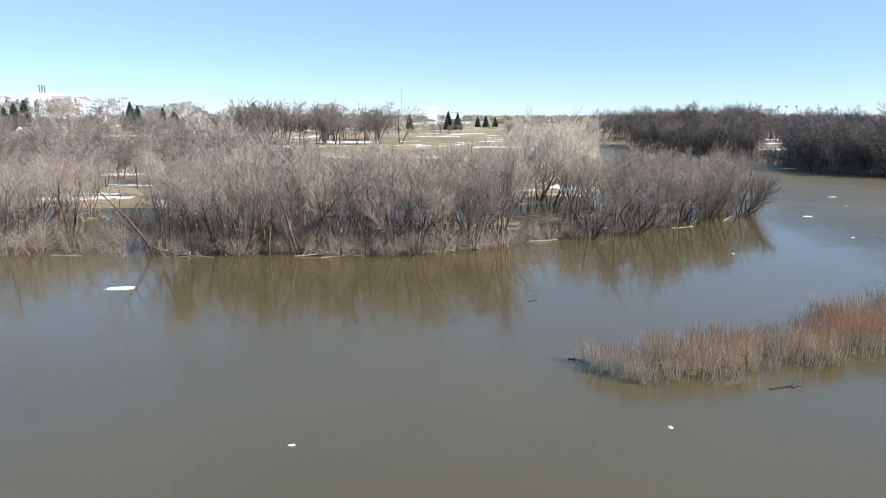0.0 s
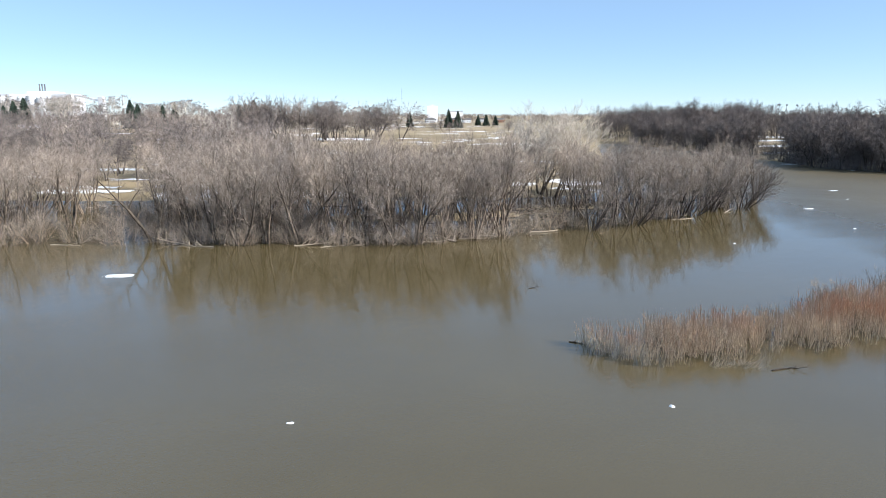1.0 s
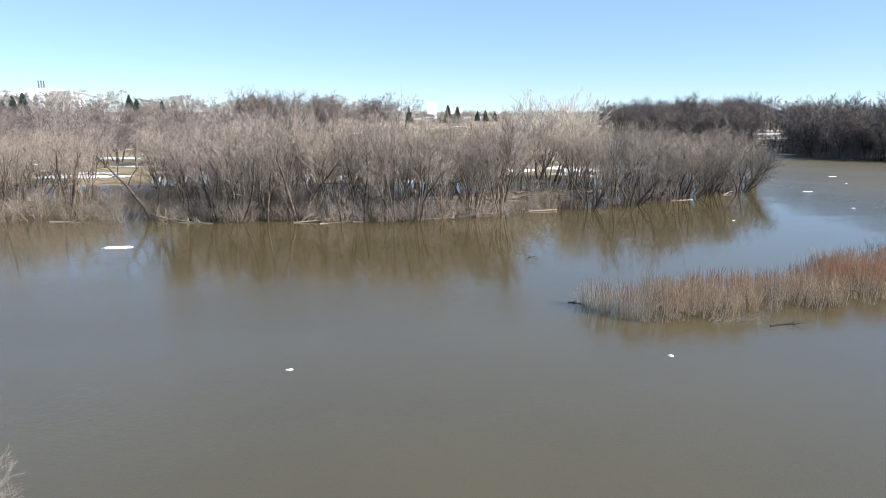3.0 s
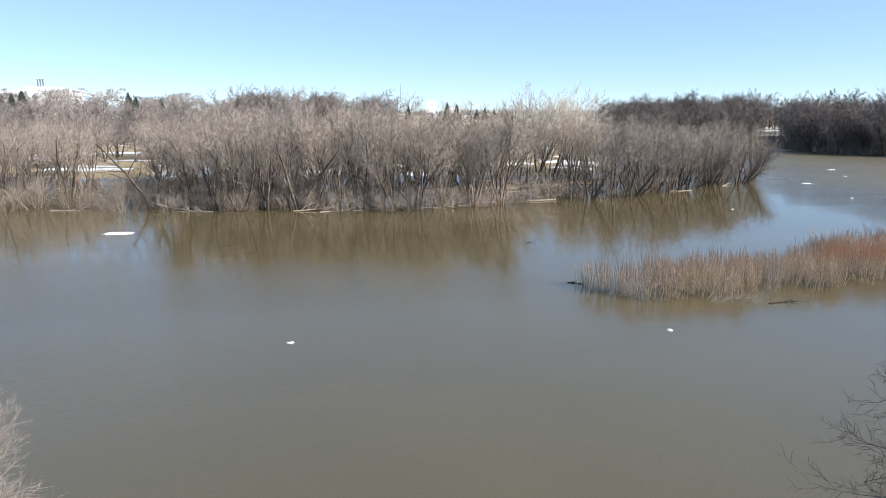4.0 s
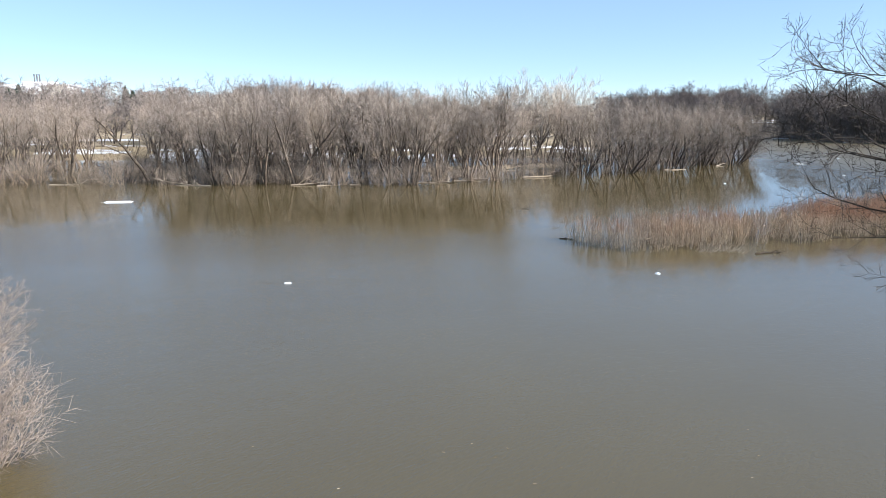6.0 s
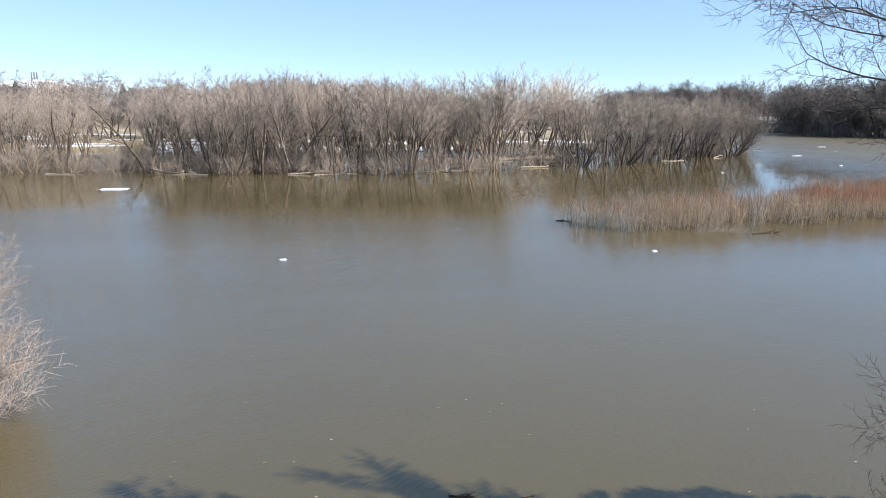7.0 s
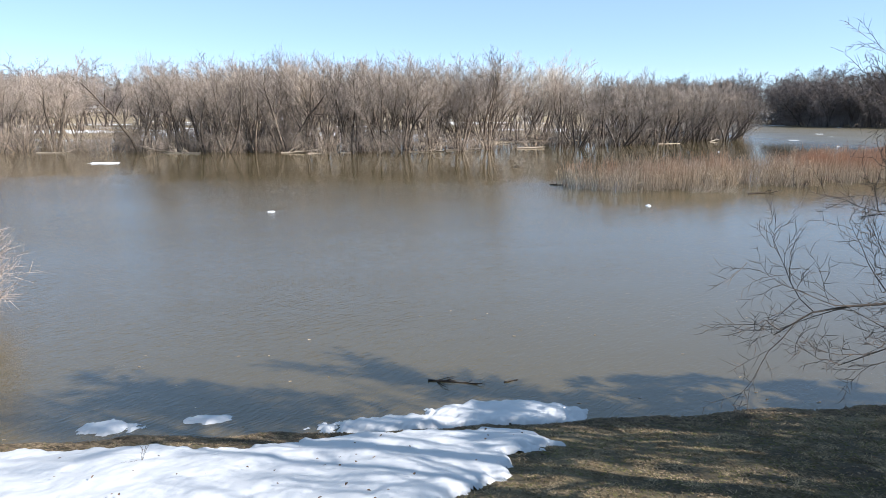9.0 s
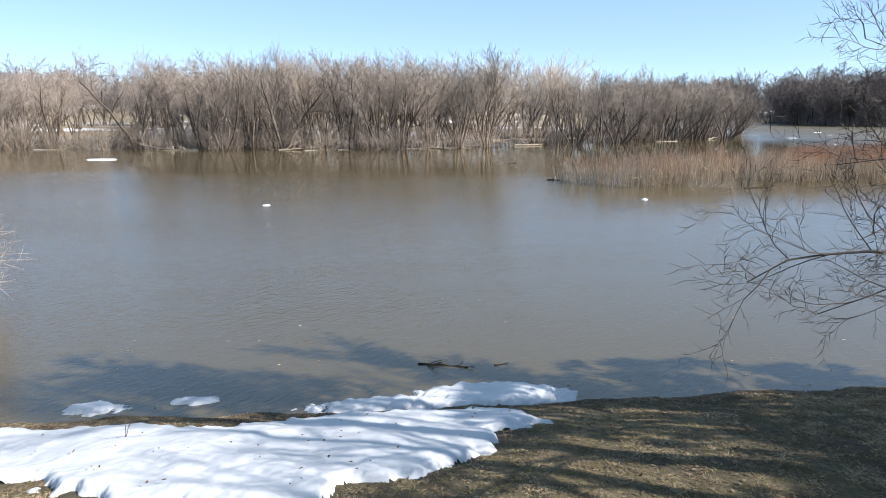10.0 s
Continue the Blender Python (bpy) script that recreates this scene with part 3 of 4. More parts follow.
# ---- spruces ----
def spruce(seed):
    r = random.Random(seed)
    wood, needles = Wood(), Wood()
    wood.tube([Vector((0, 0, -0.6)), Vector((0, 0, 8)), Vector((0, 0, 17.5))], [0.28, 0.17, 0.03], 6)
    z = 1.6
    while z < 17.6:
        reach = 7.2 * (1 - z / 18.2) ** 0.8 * r.uniform(0.85, 1.12) + 0.15
        for k in range(11):
            a = r.uniform(0, 6.28)
            tip = Vector((math.cos(a) * reach, math.sin(a) * reach, z - 0.30 * reach + r.uniform(-0.2, 0.2)))
            foot = Vector((0, 0, z))
            needles.twig(foot, tip, 0.34 * reach ** 0.5)
            for j in range(3):
                q = foot.lerp(tip, r.uniform(0.35, 0.9))
                needles.twig(q, q + Vector((r.uniform(-0.6, 0.6), r.uniform(-0.6, 0.6), r.uniform(-0.7, 0.1))), 0.14)
        z += 0.42
    top = new("spruce")
    part("trunk", mesh_of("trunk", wood.v, wood.f, BARK_DARK, True), top)
    part("crown", mesh_of("crown", needles.v, needles.f, NEEDLES), top)
    return top


spruce_spots = [(px * y, y, size) for px, y, size in ((-0.655, 640, 1.1), (-0.640, 655, 1.25), (-0.624, 645, 1.3), (-0.466, 640, 1.25), (-0.455, 650, 1.2), (-0.418, 660, 1.0),
                (-0.400, 665, 1.05), (-0.304, 580, 1.0), (-0.294, 590, 1.05), (-0.282, 575, 1.25), (0.008, 700, 0.85), (0.022, 690, 0.8), (0.052, 800, 0.6), (0.064, 790, 0.65), (0.078, 820, 0.6), (-0.05, 720, 0.7), (-0.655, 1000, 1.2))]
scatter([spruce(1), spruce(2)], [(x, y, wet(x, y), 1.2 * s) for x, y, s in spruce_spots], "dark green spruce standing among bare trees", "conifer tree", "spruces", 8, (0.95, 1.05))


# ---- distance ----
far_wood = Wood()
r = random.Random(9)
for i in range(2200):
    y = 720 + 3300 * r.random() ** 1.7
    x = y * r.uniform(-0.85, 0.85)
    if -0.10 < x / y < 0.12 and y < 1000:
        continue
    z, h = float(lie(x, y)), r.uniform(9, 17)
    far_wood.twig(Vector((x, y, z - 0.5)), Vector((x, y, z + h)), 0.3)
    wide = h * r.uniform(0.3, 0.5)
    for k in range(20):
        a, u = r.uniform(0, 6.28), r.random()
        q = Vector((x + math.cos(a) * wide * 0.25, y + math.sin(a) * wide * 0.25, z + h * (0.25 + 0.4 * u)))
        far_wood.twig(q, q + Vector((math.cos(a) * wide * 0.9, math.sin(a) * wide * 0.9, h * r.uniform(0.15, 0.38))), 0.3)
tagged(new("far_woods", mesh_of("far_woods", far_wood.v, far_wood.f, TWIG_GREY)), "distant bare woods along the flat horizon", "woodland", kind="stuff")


def box(bm, x0, x1, y0, y1, z0, z1, edge=0.0):
    got = bmesh.ops.create_cube(bm, size=1)["verts"]
    bmesh.ops.scale(bm, vec=(x1 - x0, y1 - y0, z1 - z0), verts=got)
    bmesh.ops.translate(bm, vec=((x0 + x1) / 2, (y0 + y1) / 2, (z0 + z1) / 2), verts=got)
    if edge:
        es = list({e for v in got for e in v.link_edges})
        bmesh.ops.bevel(bm, geom=es, offset=edge, segments=1, affect='EDGES')


def drum(bm, x, y, z0, z1, r0, r1=None, n=20):
    got = bmesh.ops.create_cone(bm, cap_ends=True, segments=n, radius1=r0, radius2=r0 if r1 is None else r1, depth=z1 - z0)["verts"]
    bmesh.ops.translate(bm, vec=(x, y, (z0 + z1) / 2), verts=got)


def solid(name, fill, mat, parent=None, label=""):
    bm = bmesh.new()
    fill(bm)
    me = bpy.data.meshes.new(name)
    bm.to_mesh(me)
    bm.free()
    me.materials.append(mat)
    ob = new(name, me)
    ob.parent = parent
    return tagged(ob, label)


def place(ob, x, y, label, category, group="", turn=0.0):
    ob.matrix_basis = Matrix.LocRotScale((x, y, float(lie(x, y)) - 0.3), Euler((0, 0, turn)), None)
    return tagged(ob, label, category, group)


# the white tower and the low hall beside it
tower = new("tower_building")
solid("wall", lambda b: box(b, -8, 8, -7, 7, 0, 25, 0.2), WHITE_WALL, tower)
solid("penthouse", lambda b: box(b, -4, 3, -3, 3, 25, 27, 0.1), GREY_WALL, tower)
for k in range(4):
    window = solid("window", lambda b: box(b, -6 + 3.4 * k, -4.6 + 3.4 * k, -7.1, -6.95, 3, 5), GLASS, tower)
place(tower, -17, 1046, "tall white windowless tower building on the horizon", "building")
hall = new("hall_building")
solid("wall", lambda b: box(b, -12, 12, -8, 8, 0, 17, 0.2), WHITE_WALL, hall)
solid("roof", lambda b: box(b, -12.4, 12.4, -8.4, 8.4, 17, 18, 0.1), GREY_WALL, hall)
solid("window", lambda b: box(b, -9, 9, -8.1, -7.95, 4, 7), GLASS, hall)
place(hall, 20, 1080, "low white hall on the horizon", "building")

# the works with its stacks
works = new("factory")
for x0, x1, h in ((-62, -40, 44), (-40, -18, 41), (-18, 20, 48), (20, 52, 44)):
    solid("hall", lambda b: box(b, x0, x1, -20, 20, 0, h, 0.3), WHITE_WALL if h == 48 else GREY_WALL, works)
for k in range(5):
    solid("silo", lambda b: (drum(b, -52 + k * 15, -27, 0, 38 + (k % 2) * 3, 6.5), drum(b, -52 + k * 15, -27, 38 + (k % 2) * 3, 41 + (k % 2) * 3, 6.5, 1.5)), GREY_WALL, works)
for k in range(3):
    stack = solid("stack", lambda b: drum(b, -8 + k * 4.2, 0, 20, 60, 1.3, 1.0), STEEL, works, "dark steel stack")
    solid("rim", lambda b: drum(b, -8 + k * 4.2, 0, 59.4, 60.3, 1.25), STEEL, stack)


def conveyor(b):
    box(b, -22, 22, -2, 2, -1.5, 1.5, 0.1)
    bmesh.ops.rotate(b, cent=(0, 0, 0), matrix=Matrix.Rotation(0.22, 3, 'Y'), verts=b.verts)
    bmesh.ops.translate(b, vec=(72, -10, 38), verts=b.verts)


solid("conveyor", conveyor, GREY_WALL, works)
solid("transfer_tower", lambda b: box(b, 90, 98, -14, -4, 0, 40, 0.2), GREY_WALL, works)
place(works, -640, 1085, "pale factory with silos and three dark stacks", "factory")

# mast and field lamps on the horizon
mast = new("radio_mast")
solid("column", lambda b: drum(b, 0, 0, 0, 68, 0.35, 0.22, 6), STEEL, mast)
for z in (14, 30, 46, 60):
    solid("bracket", lambda b: box(b, -0.9, 0.9, -0.2, 0.2, z, z + 0.5), STEEL, mast)
place(mast, -92, 1500, "thin tall steel radio mast on the horizon", "mast")
short_mast = copy_thing_free(mast, Matrix.LocRotScale((-163, 1300, 8), None, (1.5, 1.5, 0.55)))
for px in (0.470, 0.500, 0.511, 0.526):
    pole = new("floodlight_pole")
    solid("pole", lambda b: drum(b, 0, 0, 0, 26, 0.28, 0.18, 8), STEEL, pole)
    solid("lamp_head", lambda b: box(b, -1.5, 1.5, -0.3, 0.3, 25, 26.6, 0.05), STEEL, pole)
    place(pole, px * 950, 950, "tall floodlight pole above distant dark trees", "light pole", "floodlight poles")


def house(w, d, h, wall, roof_mat):
    top = new("house")
    solid("wall", lambda b: box(b, -w / 2, w / 2, -d / 2, d / 2, 0, h, 0.05), wall, top)

    def gable(b):
        vs = [b.verts.new(v) for v in ((-w / 2 - 0.5, -d / 2 - 0.5, h), (w / 2 + 0.5, -d / 2 - 0.5, h), (w / 2 + 0.5, d / 2 + 0.5, h), (-w / 2 - 0.5, d / 2 + 0.5, h), (-w / 2 - 0.5, 0, h + d * 0.3), (w / 2 + 0.5, 0, h + d * 0.3))]
        for f in ((0, 1, 5, 4), (2, 3, 4, 5), (1, 2, 5), (3, 0, 4), (3, 2, 1, 0)):
            b.faces.new([vs[i] for i in f])
    roof = solid("roof", gable, roof_mat, top)
    solid("chimney", lambda b: box(b, w * 0.2, w * 0.2 + 0.8, -0.4, 0.4, h, h + d * 0.3 + 1.0), RED_WALL, roof)
    for k in range(3):
        x = -w / 2 + w * (k + 0.5) / 3
        solid("window", lambda b: box(b, x - 0.7, x + 0.7, -d / 2 - 0.06, -d / 2 + 0.05, 1.0, 2.3), GLASS, top)
    return top


for px, y, w, wall, roof_mat in ((0.012, 1000, 12, RED_WALL, DARK_ROOF), (0.035, 1040, 12, GREY_WALL, DARK_ROOF), (0.06, 1060, 11, GREY_WALL, DARK_ROOF), (0.085, 1020, 12, RED_WALL, DARK_ROOF),
                                 (-0.02, 1000, 13, GREY_WALL, DARK_ROOF), (-0.62, 520, 14, GREY_WALL, GREY_WALL), (-0.27, 520, 13, WHITE_WALL, DARK_ROOF), (0.25, 980, 12, GREY_WALL, DARK_ROOF)):
    place(house(w, 9, 4.5, wall, roof_mat), px * y, y, "distant low house with a pitched roof", "house", "distant houses", 0.2)


# ---- snow and ice ----
def rough(x, y, seed, size):
    r = np.random.RandomState(seed)
    out = np.zeros_like(x)
    for k in range(14):
        a, f = r.uniform(0, 6.28), r.uniform(0.6, 3.5) / size
        out += np.sin((x * math.cos(a) + y * math.sin(a)) * f * 6.28 + r.uniform(0, 6.28)) / (f * size)
    return out / 4.0


def inside(x, y, blobs):
    best = np.full_like(x, -9.0)
    for cx, cy, rx, ry, turn in blobs:
        c, s = math.cos(turn), math.sin(turn)
        u, v = ((x - cx) * c + (y - cy) * s) / rx, (-(x - cx) * s + (y - cy) * c) / ry
        best = np.maximum(best, (1 - np.sqrt(u * u + v * v)) * min(rx, ry))
    return best


def snow(name, blobs, thick, cell, ragged, seed, mat=SNOW):
    """A melting sheet of snow or ice: rounded rim, ragged edge, dimpled top, lying on the soil or the water."""
    x0, x1 = min(b[0] - b[2] for b in blobs) - 0.3, max(b[0] + b[2] for b in blobs) + 0.3
    y0, y1 = min(b[1] - max(b[2] * abs(math.sin(b[4])), b[3]) for b in blobs) - 0.3, max(b[1] + max(b[2] * abs(math.sin(b[4])), b[3]) for b in blobs) + 0.3
    X, Y = np.meshgrid(np.arange(x0, x1, cell), np.arange(y0, y1, cell))
    sd = inside(X, Y, blobs) + ragged * (rough(X, Y, seed, 6 * ragged + 0.2) + 0.5 * rough(X, Y, seed + 1, 2 * ragged + 0.05))
    base = np.maximum(lie(X, Y), -0.02)
    rim = np.clip(sd / (0.34 if thick > 0.2 else 0.22), 0, 1)
    top = thick * rim * (2 - rim) * (0.75 + 0.25 * np.clip(sd / (thick * 12), 0, 1)) + (0.10 * rough(X, Y, seed + 2, 1.6) + 0.035 * rough(X, Y, seed + 5, 0.4)) * thick * rim
    Z = np.where(sd > 0, base + 0.004 + top, base - 0.02)
    keep = sd > -cell * 1.2
    w = X.shape[1]
    cells = keep[:-1, :-1] & keep[1:, :-1] & keep[:-1, 1:] & keep[1:, 1:]
    index = -np.ones(X.size, int)
    faces = [(j * w + i, j * w + i + 1, (j + 1) * w + i + 1, (j + 1) * w + i) for j, i in zip(*np.nonzero(cells))]
    used = np.unique(np.array(faces))
    index[used] = np.arange(len(used))
    verts = np.stack([X, Y, Z], -1).reshape(-1, 3)[used].tolist()
    return new(name, mesh_of(name, verts, [tuple(int(index[k]) for k in f) for f in faces], mat, True))


tagged(snow("snow_field", [(-6.5, 6.95, 6.6, 1.7, 0.02), (-0.6, 7.2, 3.0, 2.1, 0.15), (1.45, 8.35, 1.75, 1.0, 0.1), (0.2, 6.2, 2.2, 1.2, 0.5), (-2.2, 5.6, 2.4, 1.3, 0.0), (-1.2, 4.7, 1.2, 0.7, 0.3)], 0.17, 0.045, 0.14, 3), "melting field of old snow on the grassy bank", "snow")
tagged(snow("snow_bank", [(0.3, 10.1, 2.1, 0.42, 0.05), (2.5, 10.6, 2.0, 0.66, 0.03)], 0.26, 0.04, 0.07, 8), "melting ridge of snow along the waterline", "snow")
tagged(snow("snow_patch", [(-6.35, 10.05, 0.66, 0.34, 0.1)], 0.16, 0.035, 0.07, 12), "small melting snow patch at the waterline", "snow", "shore snow patches")
tagged(snow("snow_patch", [(-4.25, 10.45, 0.60, 0.22, 0.05)], 0.14, 0.035, 0.05, 15), "small melting snow patch at the waterline", "snow", "shore snow patches")
for k, (x, y, rx, ry) in enumerate(((-92, 168, 11, 2.6), (-97, 176, 9, 2.0), (-64, 164, 8, 7), (-70, 180, 9, 4), (-14, 184, 7, 4.5), (-32, 167, 8, 4), (-3, 165, 7, 3.5), (-46, 172, 7, 4), (20, 186, 6, 4), (36, 177, 7, 1.3), (-120, 230, 14, 5), (-80, 240, 12, 5), (163, 322, 8, 4), (186, 372, 11, 5), (208, 424, 14, 6), (236, 470, 16, 5), (176, 262, 9, 1.5), (192, 302, 12, 2))):
    tagged(snow("ice_sheet", [(x, y, rx, ry, 0.05), (x + rx * 0.5, y + ry * 0.3, rx * 0.6, ry * 0.8, -0.1)], 0.25, 0.35 if y < 200 else 0.7, 0.8, 20 + k * 3, ICE), "flat snow-covered ice stranded between bare trees", "ice", "stranded ice sheets")
for k, (x, y, rx, ry) in enumerate(((-41.5, 82.3, 1.9, 0.75), (-10.3, 41.2, 0.30, 0.16), (16.4, 43.8, 0.22, 0.28), (144, 274, 3.6, 1.5), (149, 262, 1.0, 0.5), (151, 243, 0.9, 0.4), (80.5, 143.5, 1.1, 0.45), (106, 178, 1.3, 0.4),
                                    (75, 118, 0.35, 0.2), (99, 160, 0.5, 0.2), (47, 104, 0.25, 0.15))):
    tagged(snow("ice_floe", [(x, y, rx, ry, 0.15), (x - rx * 0.45, y, rx * 0.6, ry * 0.7, 0.0)], 0.16 if rx > 1 else 0.14, max(0.03, rx / 22), rx * 0.12, 80 + k * 3, ICE), "white ice floe drifting on the brown water", "ice floe", "drifting ice floes")


# ---- red willow thicket in the water ----
def thicket():
    r = random.Random(21)
    w = Wood()
    fx, fy = (11.5, 14.2, 16, 21, 25, 27.1, 31.4, 36.5, 40.5, 62), (57.3, 52.5, 50.4, 50.4, 51.6, 53.4, 54, 56, 56.7, 62)
    bx, by = (11.5, 15, 17, 21, 25.5, 31, 34, 36.5, 43, 52, 62), (57.5, 57.6, 57.2, 60.5, 61.5, 61.5, 62.5, 66.5, 70.5, 74, 82)
    made = 0
    while made < 1200:
        x, y = r.uniform(11.5, 62), r.uniform(50, 84)
        lo, hi = np.interp(x, fx, fy), np.interp(x, bx, by)
        if not lo < y < hi:
            continue
        deep = min(y - lo, (hi - y) * 1.2, (x - 11) * 1.5)
        thin = noise.noise(Vector((x * 0.28, y * 0.28, 2.0)))
        if r.random() > 0.30 + 0.35 * min(1, deep / 2.0) + 1.2 * thin:
            continue
        made += 1
        tall = (1.75 + 0.85 * min(1, deep / 3)) * (1 + 0.35 * noise.noise(Vector((x * 0.5, y * 0.5, 7.0)))) * (1.05 if x > 36 else 1)
        # a clump of shoots from one root
        for k in range(r.randint(4, 9)):
            h = tall * r.uniform(0.55, 1.15)
            lean = Vector((r.gauss(-0.03, 0.17), r.gauss(-0.02, 0.17), 1)).normalized()
            foot = Vector((x + r.gauss(0, 0.16), y + r.gauss(0, 0.16), -0.25))
            tip = foot + lean * (h + 0.25)
            girth = r.uniform(0.013, 0.026)
            bow = foot.lerp(tip, 0.5) + Vector((r.gauss(0, 0.07), r.gauss(0, 0.07), 0))
            w.tube([foot, bow, tip], [girth, girth * 0.75, girth * 0.25], 3)
            for j in range(r.randint(2, 5)):
                q = bow.lerp(tip, r.uniform(0.0, 0.75))
                w.twig(q, q + (lean + wobble(r, 0.30)).normalized() * h * r.uniform(0.18, 0.38), girth * 0.6)
    for k in range(170):
        x = r.uniform(22.0, 26.0)
        foot = Vector((x, 51.0 + r.uniform(-0.3, 1.2), -0.1))
        w.twig(foot, foot + Vector((r.uniform(0.2, 1.1), r.uniform(-0.7, 0.2), r.uniform(0.5, 1.3))), 0.014)
    return w


shoots = thicket()
tagged(new("willow_thicket", mesh_of("willow_thicket", shoots.v, shoots.f, SHOOTS)), "dense reddish-tan willow shoots standing in flood water", "thicket", kind="stuff")
scatter([bare_tree("willow_bush", 64 + i, 2.6, 9, 0.7, BRUSH, BARK_DARK, TWIG_TAN, 0.012, sunk=0.6, fine=0.007) for i in range(2)],
        [(34.5, 56.5, 0, 0.95), (43, 70, 0, 1.1), (47, 66, 0, 1.0), (33.0, 63.5, 0, 0.8), (51, 73, 0, 1.15), (15.0, 55.2, 0, 0.6)], "dark-stemmed willow bush in the thicket", "shrub", "thicket bushes", 11)


# ---- driftwood ----
def log(name, seed, length, radius, stubs, mat, flat=False):
    r = random.Random(seed)
    w = Wood()
    p, d = Vector((-length / 2, 0, radius * 0.25)), Vector((1, 0, 0))
    pts = [p.copy()]
    for i in range(6):
        d = (d + Vector((0, r.gauss(0, 0.12), r.gauss(0, 0.04)))).normalized()
        p = p + d * length / 6
        p.z = max(p.z, 0.0)
        pts.append(p.copy())
    w.tube(pts, [radius * (1 - 0.11 * i) for i in range(7)], 7)
    for k in range(stubs):
        q = pts[r.randrange(1, 6)]
        e = Vector((r.uniform(0.2, 0.9), r.uniform(-0.8, 0.8), r.uniform(0.05, 0.8))).normalized()
        if flat:
            e = Vector((e.x, e.y * 0.5, 0.04)).normalized()
        n = length * r.uniform(0.15, 0.45)
        mid = q + e * n * 0.55 + wobble(r, 0.05 * n)
        end = q + e * n + wobble(r, 0.12 * n)
        w.tube([q, mid, end], [radius * 0.5, radius * 0.32, radius * 0.08], 5)
        for j in range(3):
            w.twig(mid, mid + (e + wobble(r, 0.5)) * n * 0.5, radius * 0.15)
    return new(name, mesh_of(name, w.v, w.f, mat, True))


for k, (x, y, turn, length, radius, stubs) in enumerate(((18, 114.6, 0.25, 5.6, 0.22, 0), (6.5, 110.3, 0.3, 4.2, 0.16, 0), (4.6, 108.3, 0.1, 3.8, 0.15, 1), (1.0, 107.0, 2.1, 4.5, 0.17, 6), (-1.5, 105.5, 0.2, 4.0, 0.12, 5),
                                                         (-20.5, 102.2, 0.1, 6.0, 0.13, 7), (-17.5, 101.8, 0.6, 4.0, 0.10, 5), (-13.3, 102.6, 0.1, 1.8, 0.10, 0), (-39, 101.5, 2.9, 6.5, 0.15, 9), (-42, 104, 2.4, 7.0, 0.17, 9), (-60, 103, 0.2, 5, 0.12, 3),
                                                         (28.5, 113.5, 0.4, 2.5, -0.020, 3), (48, 129, 0.2, 5.5, 0.15, 3), (22, 137, 0.0, 9.0, 0.22, 4), (14, 128, 0.3, 3.0, 0.12, 1), (62, 139, 0.5, 6, 0.15, 3))):
    ob = log("driftwood_log", 40 + k, length, radius, stubs, DRIFTWOOD)
    ob.matrix_basis = pose(x, y, 0.0, 0, 0, math.degrees(turn))
    tagged(ob, "bleached driftwood log stranded at the flooded wood's edge", "driftwood", "driftwood logs")
for k, (x, y, turn, length, radius, stubs, mat) in enumerate(((1.35, 12.45, -0.22, 1.3, 0.035, 8, WET_WOOD), (2.9, 12.5, 0.1, 0.45, 0.02, 1, WET_WOOD), (28, 50.6, 0.12, 2.4, 0.08, 3, WET_WOOD), (12.6, 57.0, -0.3, 2.2, 0.07, 5, WET_WOOD),
                                                              (22.5, 59.5, 0.2, 2.0, 0.09, 6, DRIFTWOOD), (19.5, 55.5, 0.6, 1.4, 0.06, 1, DRIFTWOOD), (10.8, 76.5, 0.5, 1.2, 0.05, 2, WET_WOOD))):
    ob = log("floating_branch", 70 + k, length, radius, stubs, mat, k < 2)
    ob.matrix_basis = pose(x, y, 0.0 if k not in (4, 5) else 0.35, 0, 0, math.degrees(turn))
    tagged(ob, "broken branch lying in the river water", "branch", "floating branches")


# ---- trees of the near bank ----
NEAR = [(6, 0.05, 0.01, 10, 45, 0.4, 0.1), (6, 0.11, 0.02, 9, 44, 0.42, 0.12), (6, 0.17, 0.03, 8, 42, 0.42, 0.12), (4, 0.2, 0.04, 6, 40, 0.45, 0.15), (3, 0.2, 0.05, 0, 0, 0, 0)]


